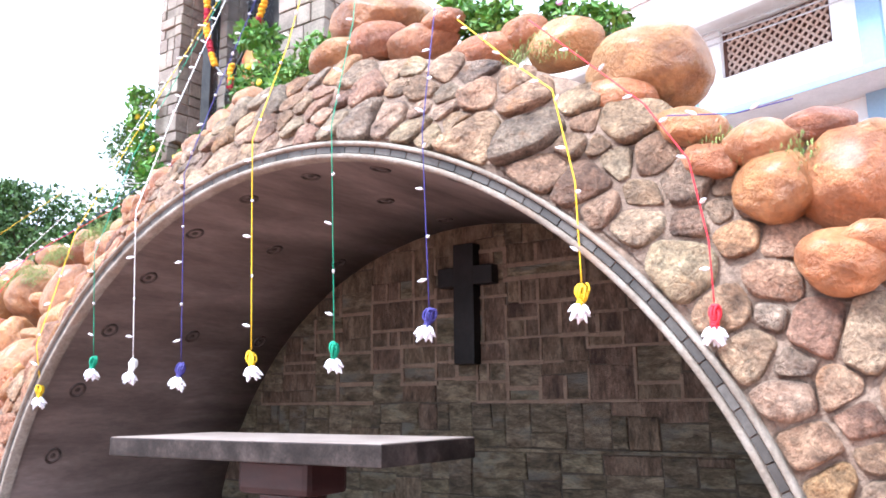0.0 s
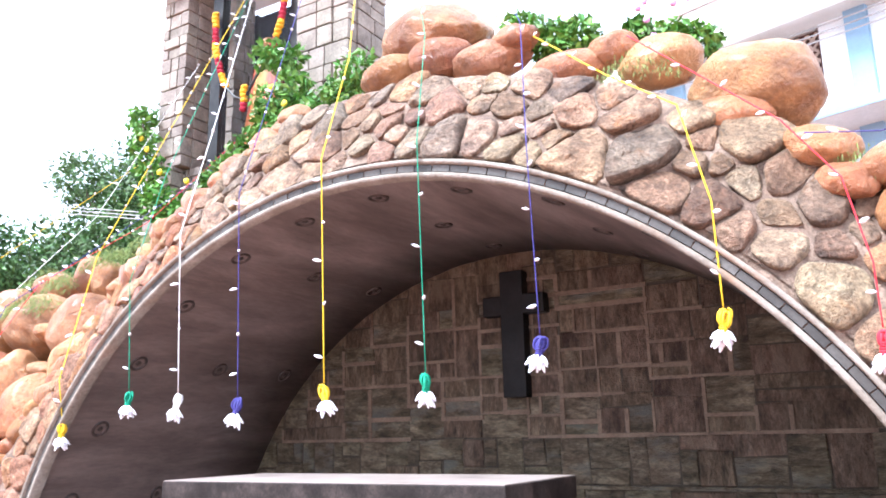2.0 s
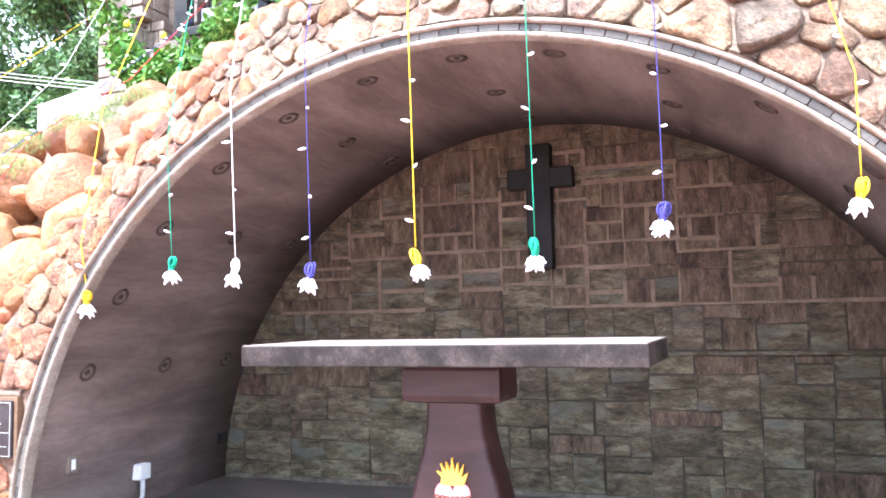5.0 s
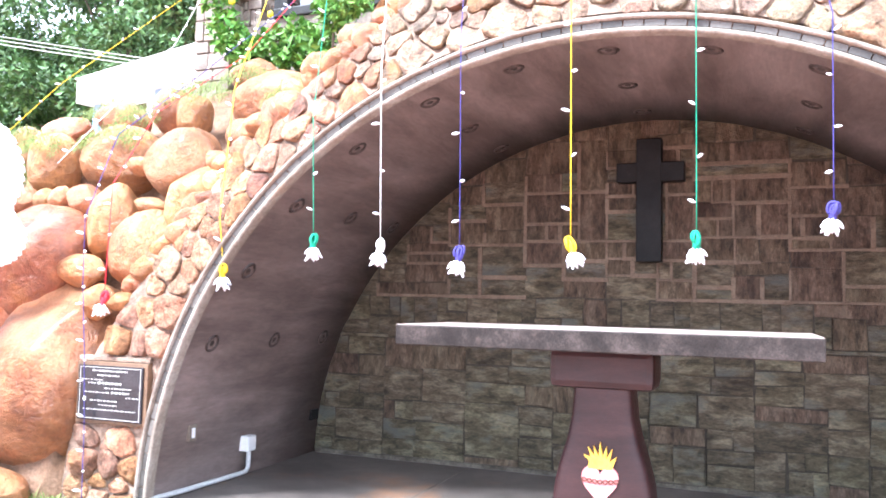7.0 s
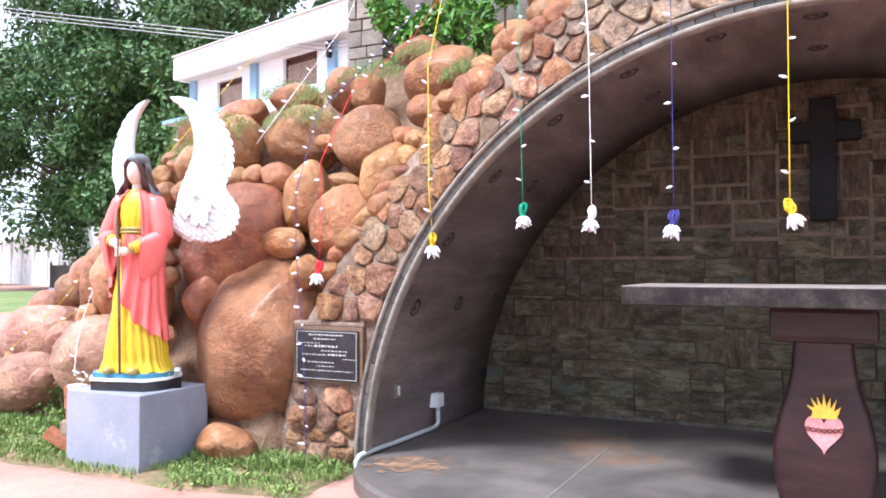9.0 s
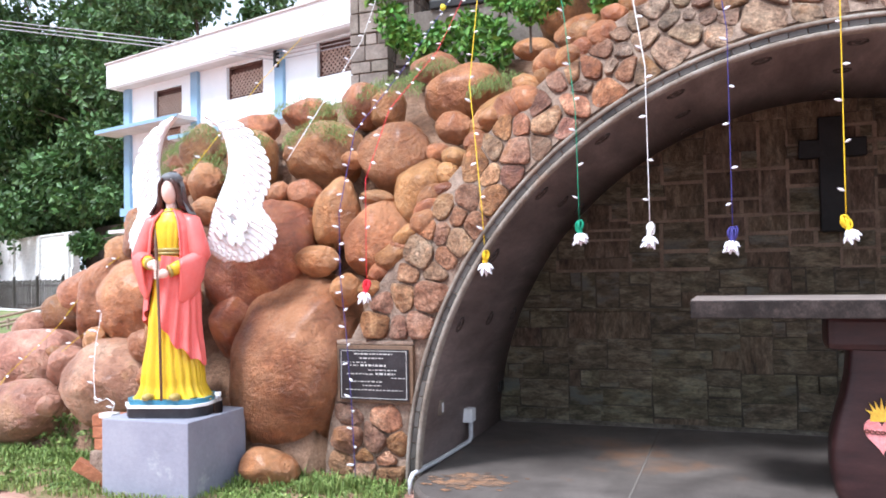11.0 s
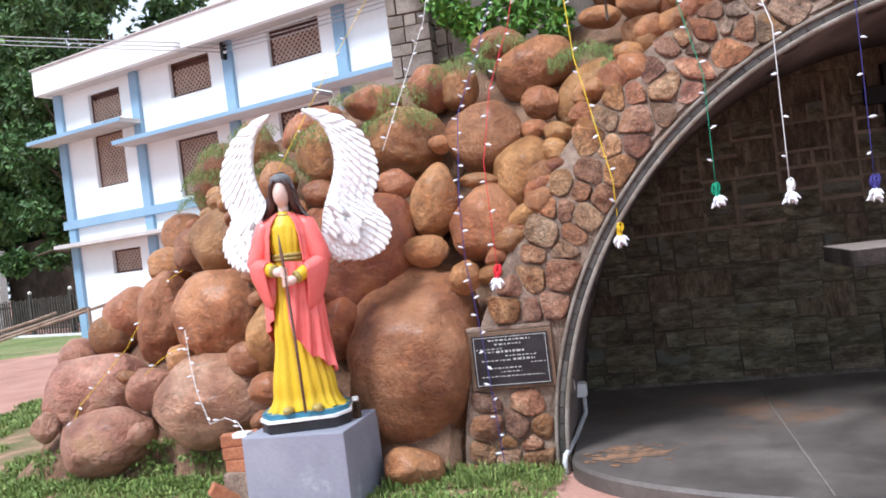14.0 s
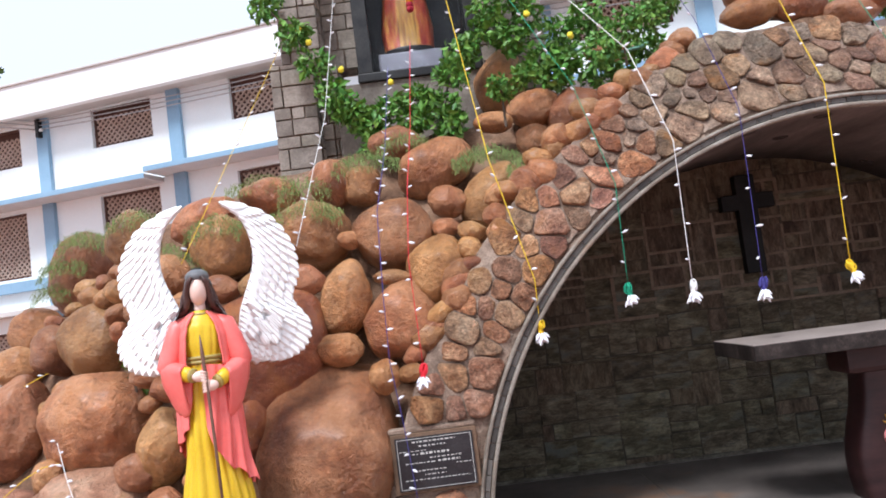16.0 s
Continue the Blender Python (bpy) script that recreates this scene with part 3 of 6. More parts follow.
# ---- altar ----
altar = thing("altar", (0, 0.15, DECK), "stone altar with a dark slab top and maroon pedestal", "altar")
bm = box(-0.92, 0.93, -0.29, 0.42, 1.085, 1.178, 0.006)
slab = part("slab", bm, GRANITE, altar, "thick dark granite slab")
# thin pale sheet that carries the bright sheen of the slab's upper face
part("slab_top", box(-0.915, 0.925, -0.285, 0.415, 1.1785, 1.182), GRANITE_TOP, slab, "polished top with its pale sky sheen painted on")
part("capital", box(-0.245, 0.245, 0.0, 0.30, 0.90, 1.085, 0.035), MAROON, altar, "rounded maroon block")
rows = []
for z, w in ((0.90, 0.14), (0.86, 0.140), (0.76, 0.150), (0.66, 0.170), (0.55, 0.204), (0.45, 0.228), (0.36, 0.240), (0.27, 0.238), (0.18, 0.226), (0.10, 0.208)):
    ring_pts = []
    for k in range(32):
        a = 2 * math.pi * k / 32
        c, s = math.cos(a), math.sin(a)
        sx = math.copysign(abs(c) ** 0.35, c) * w
        sy = math.copysign(abs(s) ** 0.35, s) * (0.13 + 0.12 * (w - 0.15))
        ring_pts.append(Vector((sx, 0.16 + sy, z)))
    rows.append(ring_pts)
part("pedestal", grid(rows, loop=True), MAROON, altar, "flared maroon pedestal", True)


def cutout(pts, y, thick, bm=None):
    bm = bm or bmesh.new()
    f = [bm.verts.new((x, y, z)) for x, z in pts]
    b = [bm.verts.new((x, y + thick, z)) for x, z in pts]
    bm.faces.new(f)
    bm.faces.new(b[::-1])
    for k in range(len(pts)):
        bm.faces.new((f[k], b[k], b[(k + 1) % len(pts)], f[(k + 1) % len(pts)]))
    return bm


em = thing("emblem", (0, 0.01, 0.45), "painted pink heart emblem with yellow flames on the altar pedestal", "emblem")
heart = [(0.085 * math.sin(t) ** 3, 0.47 + 0.0065 * (13 * math.cos(t) - 5 * math.cos(2 * t) - 2 * math.cos(3 * t) - math.cos(4 * t))) for t in [2 * math.pi * k / 40 for k in range(40)]]
part("heart", cutout(heart, 0.012, 0.02), HEARTPINK, em)
flames = [(-0.055, 0.535)]
for k in range(7):
    a = radians(150 - 20 * k)
    flames.append((0.055 * math.cos(a + 0.12), 0.545 + 0.05 * math.sin(a)))
    flames.append((0.088 * math.cos(a), 0.545 + (0.10 + 0.012 * (k % 2)) * math.sin(a)))
flames.append((0.055, 0.535))
part("flames", cutout(flames[::-1], 0.010, 0.02), FLAME, em)
for s in (1, -1):
    pts = [(-0.085 + 0.17 * k / 24, 0.008, 0.485 + s * 0.009 * math.sin(k * 0.9) - 0.008 * math.sin(math.pi * k / 24)) for k in range(25)]
    part("thorn_band", tube(pts, 0.0035, 5), THORN, em)

# ---- cross ----
cross = thing("cross", (0, DEPTH - 0.03, 1.6), "dark stone cross fixed to the slate back wall", "cross")
part("upright", box(-0.085, 0.085, DEPTH - 0.10, DEPTH + 0.01, 1.60, 2.45, 0.01), CROSSM, cross)
part("crossbar", box(-0.22, 0.235, DEPTH - 0.098, DEPTH + 0.01, 2.15, 2.285, 0.01), CROSSM, cross)

# ---- plaque ----
plq = thing("plaque", (-2.88, -0.02, 0.52), "black granite plaque with silver lettering in a brown frame", "plaque")
part("frame", box(-3.13, -2.60, -0.045, 0.03, 0.53, 0.895, 0.006), PLAQUEFRAME, plq)
part("panel", box(-3.105, -2.625, -0.058, -0.04, 0.552, 0.872, 0.002), PLAQUE, plq)
yy = -0.0595
for z, x0, x1, h in ((0.838, -3.02, -2.76, 0.014), (0.812, -2.98, -2.82, 0.012), (0.786, -3.10, -2.94, 0.008), (0.766, -3.05, -2.99, 0.010), (0.764, -2.975, -2.80, 0.020),
                     (0.738, -2.92, -2.72, 0.010), (0.712, -3.07, -2.89, 0.010), (0.712, -2.87, -2.74, 0.018), (0.690, -2.76, -2.67, 0.008), (0.664, -3.03, -2.83, 0.011),
                     (0.640, -2.96, -2.83, 0.008), (0.612, -3.08, -2.69, 0.009)):
    x = x0 + 0.02
    x1 += 0.02
    h *= 0.6
    k = 0
    while x < x1:
        w = 0.008 + 0.020 * ((k * 7 + int(z * 1000)) % 5) / 5
        part("text_bar", box(x, min(x + w, x1 + 0.004), yy, yy + 0.004, z, z + h), ENGRAVE, plq)
        x += w + 0.010
        k += 1
part("shelf", box(-3.14, -2.60, -0.03, 0.05, 0.897, 0.925, 0.008), MORTAR, plq, "rough cement ledge")
for q in ((-3.093, -2.637, 0.860, 0.863), (-3.093, -2.637, 0.561, 0.564), (-3.093, -3.090, 0.564, 0.860), (-2.640, -2.637, 0.564, 0.860)):
    part("border_line", box(q[0], q[1], yy, yy + 0.004, q[2], q[3]), ENGRAVE, plq)

# ---- socket, junction box and conduit on the vault's foot ----
def on_vault(z):
    return -math.sqrt(ARCH * ARCH - z * z)


sk = thing("socket", (on_vault(0.46), 0.30, 0.42), "small beige socket plate on the vault wall", "socket")
part("plate", box(on_vault(0.46) - 0.01, on_vault(0.46) + 0.018, 0.265, 0.335, 0.41, 0.51, 0.004), TRIM, sk)
part("insert", box(on_vault(0.46) + 0.018, on_vault(0.46) + 0.021, 0.285, 0.315, 0.43, 0.49, 0.001), WHITEP, sk)
jb = thing("junction_box", (on_vault(0.30), 0.89, 0.25), "white junction box with a grey conduit running to the ground", "junction box")
part("box_body", box(on_vault(0.30) - 0.02, on_vault(0.30) + 0.06, 0.84, 0.94, 0.26, 0.36, 0.006), WHITEP, jb)
part("box_lid", box(on_vault(0.30) + 0.06, on_vault(0.30) + 0.066, 0.846, 0.934, 0.266, 0.354, 0.002), WHITEP, jb)
X = on_vault(0.1)
part("conduit", tube([(X + 0.055, 0.89, 0.27), (X + 0.055, 0.89, 0.15), (X + 0.05, 0.87, 0.125), (X + 0.04, 0.82, 0.118), (X + 0.03, 0.30, 0.118), (X + 0.01, -0.02, 0.118),
                      (X - 0.005, -0.09, 0.11), (X - 0.01, -0.115, 0.08), (X - 0.01, -0.12, -0.04)], 0.016, 10), PVC, jb, "", True)
part("floor_hole", box(on_vault(0.4) - 0.01, on_vault(0.4) + 0.02, 1.72, 1.82, 0.36, 0.44), DARKMETAL, jb)

# ---- boulders ----
BMESH = {}


def boulder(x, y, z, rx, ry, rz, tilt=0, label="rounded reddish-brown granite boulder set in the mound", paint=None):
    seed = len(BMESH) + 1
    rng = random.Random(seed)
    bm = bmesh.new()
    bmesh.ops.create_icosphere(bm, subdivisions=5 if max(rx, rz) > 0.3 else 4, radius=1)
    off = Vector((seed * 5.3, -seed * 2.1, seed * 1.7))
    flats = [(Vector((rng.uniform(-1, 1), rng.uniform(-1, 0.6), rng.uniform(-1, 1))).normalized(), rng.uniform(0.80, 0.93)) for _ in range(5)]
    rot = Matrix.Rotation(radians(tilt), 3, "Y")
    for v in bm.verts:
        d = v.co.copy()
        p = d * (1.03 + 0.13 * noise.noise(d * 1.2 + off) + 0.06 * noise.noise(d * 3.1 + off) + 0.026 * (0.5 - abs(noise.noise(d * 6 + off))) + 0.012 * noise.noise(d * 17 + off))
        for n, o in flats:
            h = p.dot(n) - o
            if h > 0:
                p -= n * h * 0.7
        v.co = rot @ Vector((p.x * rx, p.y * ry, p.z * rz)) * 1.08
    pink = x < -4.6 and z < 0.75 or x < -6.0 and z < 0.9
    if pink:
        label = label.replace("reddish-brown", "pinkish")
    ob = link("boulder", bm, paint or (BOULDER_PINK if pink else BOULDER), at=(x, y, z))
    BMESH[ob.name] = ob
    return tagged(ob, label, "boulder", "boulders of the mound")


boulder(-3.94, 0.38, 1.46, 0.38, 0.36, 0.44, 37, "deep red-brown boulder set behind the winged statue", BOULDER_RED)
boulder(-3.55, 0.36, 0.70, 0.50, 0.50, 0.65, 19)
boulder(-3.41, 0.21, 1.45, 0.15, 0.11, 0.10, 7)
boulder(-3.35, 0.41, 1.78, 0.16, 0.17, 0.24, 15)
boulder(-3.61, 0.42, 1.94, 0.13, 0.10, 0.10, 7)
boulder(-3.63, 0.77, 2.27, 0.31, 0.24, 0.23, 8)
boulder(-2.99, 0.68, 2.18, 0.27, 0.23, 0.25, 7)
boulder(-2.70, 0.47, 1.90, 0.20, 0.19, 0.22, 22)
boulder(-2.99, 0.35, 1.58, 0.23, 0.22, 0.25, 7)
boulder(-2.57, 0.77, 2.40, 0.13, 0.11, 0.11, 7)
boulder(-2.62, 1.18, 2.74, 0.29, 0.22, 0.21, -18)
boulder(-3.43, 1.07, 2.69, 0.18, 0.16, 0.17, 8)
boulder(-3.91, 1.03, 2.65, 0.21, 0.15, 0.13, 3)
boulder(-2.26, 0.84, 2.40, 0.17, 0.19, 0.27, 37)
boulder(-2.61, 0.54, 2.19, 0.09, 0.07, 0.06, 7)
boulder(-3.02, 0.38, 1.88, 0.12, 0.07, 0.05, 7)
boulder(-1.95, 1.89, 3.55, 0.20, 0.20, 0.26, 17)
boulder(-1.75, 1.53, 3.19, 0.22, 0.16, 0.14, -9)
boulder(-1.37, 1.45, 3.06, 0.25, 0.20, 0.21, 5)
boulder(-2.92, 1.35, 3.01, 0.20, 0.14, 0.12, 7)
boulder(-2.11, 1.37, 3.08, 0.15, 0.10, 0.08, 6)
boulder(-1.81, 1.19, 2.86, 0.14, 0.11, 0.11, 6)
boulder(-0.92, 2.03, 3.76, 0.21, 0.14, 0.11, 4)
boulder(-5.11, 0.48, 1.15, 0.36, 0.31, 0.33, 5)
boulder(-5.87, 0.88, 1.15, 0.22, 0.25, 0.34, 14)
boulder(-6.41, 1.21, 1.18, 0.23, 0.21, 0.23, 5)
boulder(-6.45, 0.70, 0.62, 0.41, 0.32, 0.31, -17)
boulder(-6.05, 0.18, 0.30, 0.35, 0.26, 0.23, -9)
boulder(-5.05, 0.16, 0.55, 0.45, 0.33, 0.30, 0)
boulder(-4.72, 0.02, 0.86, 0.12, 0.10, 0.11, 5)
boulder(-4.57, 0.10, 0.98, 0.15, 0.17, 0.23, 17)
boulder(-5.21, 0.81, 1.71, 0.26, 0.23, 0.25, 4)
boulder(-5.68, 1.13, 1.69, 0.18, 0.16, 0.18, 16)
boulder(-6.07, 1.64, 1.86, 0.21, 0.18, 0.20, 4)
boulder(-6.08, 1.36, 1.59, 0.19, 0.15, 0.15, 3)
boulder(-5.75, 1.90, 2.32, 0.25, 0.27, 0.35, 27)
boulder(-5.02, 1.13, 2.46, 0.18, 0.18, 0.21, 7)
boulder(-4.57, 0.55, 2.09, 0.13, 0.12, 0.14, 6)
boulder(-4.24, 0.71, 2.25, 0.20, 0.19, 0.22, 7)
boulder(-4.40, 0.93, 2.51, 0.25, 0.16, 0.13, -20)
boulder(-4.19, 0.43, 1.95, 0.12, 0.09, 0.09, 6)
boulder(-5.70, 0.31, 0.67, 0.19, 0.15, 0.15, -13)
boulder(-5.38, 0.25, 0.86, 0.09, 0.09, 0.11, 4)
# the deep red paint here stands for shade in the gap behind the statue
boulder(-4.04, 0.16, 1.02, 0.16, 0.17, 0.22, 6, "red-brown boulder wedged low behind the winged statue, painted dark for shade", BOULDER_RED)
boulder(-6.85, 0.99, 0.85, 0.17, 0.16, 0.18, 4)
boulder(-6.56, 1.09, 1.04, 0.20, 0.17, 0.17, 5)
boulder(-3.20, 0.99, 2.63, 0.13, 0.12, 0.15, 7)
boulder(-6.70, 0.33, 0.42, 0.10, 0.09, 0.11, 2)
boulder(1.86, 0.51, 2.83, 0.27, 0.20, 0.19, 2)
boulder(1.44, 0.51, 3.07, 0.18, 0.14, 0.12, -1)
boulder(0.98, 0.54, 3.16, 0.22, 0.13, 0.10, 0)
boulder(0.49, 0.61, 3.38, 0.21, 0.13, 0.10, 1)
boulder(0.04, 0.80, 3.70, 0.32, 0.24, 0.21, 2)
boulder(0.16, 0.66, 3.50, 0.20, 0.15, 0.12, 8)
boulder(-0.20, 0.68, 3.50, 0.19, 0.15, 0.11, -6)
boulder(0.66, 0.58, 3.45, 0.13, 0.09, 0.07, 0)
boulder(1.75, 0.38, 2.68, 0.17, 0.11, 0.09, 3)
boulder(2.08, 0.30, 2.45, 0.14, 0.10, 0.08, 13)
boulder(2.37, 0.26, 2.31, 0.15, 0.11, 0.09, 2)
boulder(2.41, 0.22, 2.12, 0.15, 0.13, 0.13, 3)
boulder(2.67, 0.26, 2.13, 0.18, 0.16, 0.19, 6)
boulder(2.56, 0.26, 2.34, 0.13, 0.08, 0.07, 1)
boulder(2.61, 0.13, 1.81, 0.14, 0.11, 0.11, 17)
boulder(2.75, 0.21, 2.25, 0.08, 0.06, 0.06, -2)
boulder(2.17, 0.23, 2.27, 0.10, 0.07, 0.07, 18)
boulder(1.22, 0.51, 3.20, 0.12, 0.09, 0.08, -1)
boulder(2.71, 0.09, 1.87, 0.08, 0.06, 0.06, 0)
boulder(-3.53, -0.22, 0.12, 0.18, 0.15, 0.12, 8)

# small boulders wedged between the large ones
rng = random.Random(77)
filled = [(o.location.x, o.location.z, 0.85 * max(o.dimensions.x, o.dimensions.z) / 2) for o in BMESH.values()]
filler = 0
for _ in range(4000):
    x, z = rng.uniform(-6.6, -2.5), rng.uniform(0.3, 2.3)
    r = rng.uniform(0.06, 0.13)
    if z > top_of_mound(x) - 0.05 or (x > -3.3 and math.hypot(x, z) < rim_out(150) + 0.1) or (-4.5 < x < -3.6 and z < 0.5):
        continue
    if all(math.hypot(x - a, z - b) > c + 0.8 * r for a, b, c in filled):
        boulder(x, mound_front(x, z) + 0.2, z, r * rng.uniform(0.9, 1.3), r, r * rng.uniform(0.7, 1.0), rng.uniform(-30, 30), "small reddish-brown boulder wedged between larger ones")
        filled.append((x, z, r))
        filler += 1
        if filler > 45:
            break

# stones packed along the outer edge of the rubble front
for k in range(30):
    th = 104 + 1.75 * k + rng.uniform(-0.6, 0.6)
    q = rim_out(th) + rng.uniform(0.0, 0.16)
    x, z, r = q * math.cos(radians(th)), q * math.sin(radians(th)), rng.uniform(0.07, 0.115)
    if z > 1.05:
        boulder(x, lean(x, z) + 0.05, z, r * rng.uniform(0.9, 1.4), r, r * rng.uniform(0.7, 1.0), rng.uniform(-40, 40), "small reddish-brown boulder at the edge of the rubble front")


# ---- plinth, brick and statue ----
pl = tagged(link("plinth", box(-4.385, -3.745, -0.755, -0.165, -0.05, 0.492, 0.008), PLINTH, smooth=False), "grey-painted cement plinth standing in the grass", "plinth")
for k, (x, y, z, r) in enumerate(((-4.52, -0.52, 0.36, 8), (-4.54, -0.50, 0.435, 20), (-4.50, -0.54, 0.285, -6), (-4.60, -0.62, 0.12, 35))):
    b = box(-0.11, 0.11, -0.05, 0.05, -0.036, 0.036, 0.006)
    ob = link("brick", b, BRICK, smooth=False, at=(x, y, z))
    ob.rotation_euler = (0, 0.6 if k == 3 else 0, radians(r))
    tagged(ob, "loose red brick stacked against the grey plinth", "brick", "bricks beside the plinth")
bm = box(-4.62, -4.43, -0.62, -0.44, 0.02, 0.25, 0.02)
tagged(link("stone_block", bm, MORTAR, smooth=False), "rough cement block under the bricks", "block")


def statue(at, turn):
    """A winged, robed figure on an eight-sided base, as one plain mesh."""
    bm = bmesh.new()
    mats = [YELLOW, PINK, SKIN, HAIR, FEATHER, STAFF, BASEBLUE, BASEBLACK, GOLD, SHAWL]

    def octagon(a, b, z, c=0.45):
        pts = [(-a, -b * c), (-a * 0.72, -b), (a * 0.72, -b), (a, -b * c), (a, b * c), (a * 0.72, b), (-a * 0.72, b), (-a, b * c)]
        return [Vector((x, y, z)) for x, y in pts]
    for z0, z1, a, b, i in ((0, 0.062, 0.265, 0.210, 7), (0.062, 0.080, 0.272, 0.217, 4), (0.080, 0.110, 0.258, 0.200, 6)):
        grid([octagon(a, b, z0), octagon(a, b, z1)], bm, i, True)
        bm.faces.new([bm.verts.new(p) for p in octagon(a, b, z1)]).material_index = i

    def between(knots, z):
        for (z0, w0, d0), (z1, w1, d1) in zip(knots, knots[1:]):
            if z <= z1:
                t = max(0.0, (z - z0) / (z1 - z0))
                t = t * t * (3 - 2 * t)
                return w0 + (w1 - w0) * t, d0 + (d1 - d0) * t
        return knots[-1][1:]

    body = [(0.105, 0.262, 0.190), (0.20, 0.225, 0.165), (0.55, 0.170, 0.130), (0.85, 0.140, 0.108), (1.03, 0.122, 0.092), (1.12, 0.138, 0.102), (1.20, 0.142, 0.098), (1.26, 0.110, 0.075), (1.30, 0.045, 0.045)]

    def folds(a, z, deep):
        """Uneven pleats: narrow valleys between rounded ridges."""
        p = a * 10 + 1.3 * math.sin(a * 2.0 + 0.6) + 0.8 * math.sin(z * 4 + a)
        return deep * (0.6 - abs(math.sin(p)) ** 0.7 * 1.1 + 0.5 * math.sin(a * 4 + 1.0))
    # gown, pleated from the belt to a hem that spreads on the base
    rows = []
    for j in range(61):
        z = 0.105 + 1.195 * j / 60
        w, d = between(body, z)
        deep = 0.030 * max(0.0, 1 - (z - 0.1) / 0.95) ** 0.8 + 0.005 * (1.0 < z < 1.22)
        rows.append([Vector(((w - folds(a, z, deep)) * math.cos(a), (d - folds(a, z, deep)) * math.sin(a), z + (0.012 * math.sin(a * 7) if j == 0 else 0))) for a in [2 * math.pi * k / 120 for k in range(120)]])
    grid(rows, bm, 0, True)
    # belt and collar
    for z, r, i in ((1.035, 0.013, 8), (1.012, 0.012, 8)):
        tube([(0.128 * math.cos(a), 0.098 * math.sin(a), z) for a in [2 * math.pi * k / 28 for k in range(29)]], r, 6, bm, i, False)
    tube([(0.060 * math.cos(a), 0.055 * math.sin(a) - 0.004, 1.288 - 0.012 * math.cos(a + math.pi / 2)) for a in [2 * math.pi * k / 24 for k in range(25)]], 0.010, 6, bm, 8, False)

    # mantle: over both shoulders, open in front, longer on one side
    def hem(u):
        """Lower edge from the front opening round the back to the other opening."""
        knots = [(0.0, 0.50), (0.10, 0.38), (0.20, 0.30), (0.45, 0.34), (0.70, 0.48), (0.85, 0.56), (1.0, 0.66)]
        for (a, za), (b, zb) in zip(knots, knots[1:]):
            if u <= b:
                return za + (zb - za) * (u - a) / (b - a)
        return knots[-1][1]

    outer = [(0.30, 0.232, 0.170), (0.60, 0.205, 0.155), (0.90, 0.195, 0.140), (1.05, 0.190, 0.130), (1.15, 0.183, 0.125), (1.22, 0.158, 0.108), (1.27, 0.105, 0.080), (1.295, 0.070, 0.062)]
    for rim in (0.0, -0.010):
        rows = []
        for j in range(41):
            h = j / 40
            row = []
            for k in range(73):
                u = k / 72
                open_at = 30 + 10 * min(1, max(0, (1.0 - h) * 2.2))
                a = radians(-90 + open_at + (360 - 2 * open_at) * u)
                low = hem(u) + 0.010 * math.sin(u * 60)
                z = low + (1.292 - low) * h
                w, d = between(outer, z)
                f = 0.018 * (1 - h) ** 0.7 * (abs(math.sin(a * 6 + 0.8 * math.sin(h * 5))) - 0.4) + 0.006 * math.sin(a * 17 + h * 4) * (1 - h * h)
                row.append(Vector(((w + f + rim) * math.cos(a), (d + f + rim) * math.sin(a) + 0.006, z)))
            rows.append(row)
        grid(rows, bm, 1)
    # rolled edges of the opening
    for s in (-1, 1):
        pts = []
        for j in range(14):
            h = j / 13
            z = 0.98 + 0.31 * h
            w, d = between(outer, z)
            a = radians(-90 + s * (32 + 6 * (1 - h)))
            pts.append(((w + 0.004) * math.cos(a), (d + 0.004) * math.sin(a) + 0.004, z))
        tube(pts, [0.006 + 0.004 * math.sin(j * 1.3) ** 2 for j in range(14)], 6, bm, 1)
    # the mantle drawn across the hip: gathered at the belt, falling in stepped folds
    for rim in (0.0, 0.008):
        rows = []
        for j in range(33):
            t = j / 32
            row = []
            for k in range(41):
                u = k / 40
                a = radians(-97 + 75 * u)
                bottom = 0.64 - 0.10 * min(1, u * 3) - 0.20 * u + 0.035 * (abs(((u * 3.2) % 1.0) - 0.5) * 2 - 0.5)
                z = 1.0 - 0.02 * u - (1.0 - bottom) * t
                w, d = between(body, z)
                g = 0.034 + 0.030 * t * (0.4 + 0.6 * u) + 0.014 * math.sin(u * 22 + t * 5) * (0.3 + t) - rim
                row.append(Vector(((w + g) * math.cos(a), (d + g) * math.sin(a), z)))
            rows.append(row)
        grid(rows, bm, 1)
    # sleeves: wide bells hanging from the forearms, with yellow cuffs below
    for s in (-1, 1):
        sh, el, wr = Vector((0.150 * s, 0.005, 1.205)), Vector((0.232 * s, -0.02, 0.985)), Vector((0.045 * s, -0.200, 0.905 + (0.035 if s < 0 else -0.02)))
        tube([sh + Vector((-0.07 * s, 0, 0.045)), sh, sh.lerp(el, 0.4), sh.lerp(el, 0.75), el + Vector((0, 0, 0.01)), el - Vector((0.01 * s, 0.0, 0.06))], [0.035, 0.066, 0.072, 0.074, 0.070, 0.03], 18, bm, 1)
        way = (wr - el).normalized()
        side = way.cross(Vector((0, 0, 1))).normalized()
        rows = []
        for q, up, drop, wide in ((-0.10, 0.02, 0.05, 0.03), (-0.06, 0.055, 0.14, 0.060), (0.08, 0.062, 0.20, 0.066), (0.25, 0.058, 0.235, 0.064), (0.42, 0.054, 0.245, 0.058), (0.58, 0.050, 0.225, 0.052), (0.64, 0.048, 0.20, 0.048), (0.60, 0.036, 0.16, 0.036), (0.45, 0.01, 0.05, 0.010)):
            c = el.lerp(wr, q)
            row = []
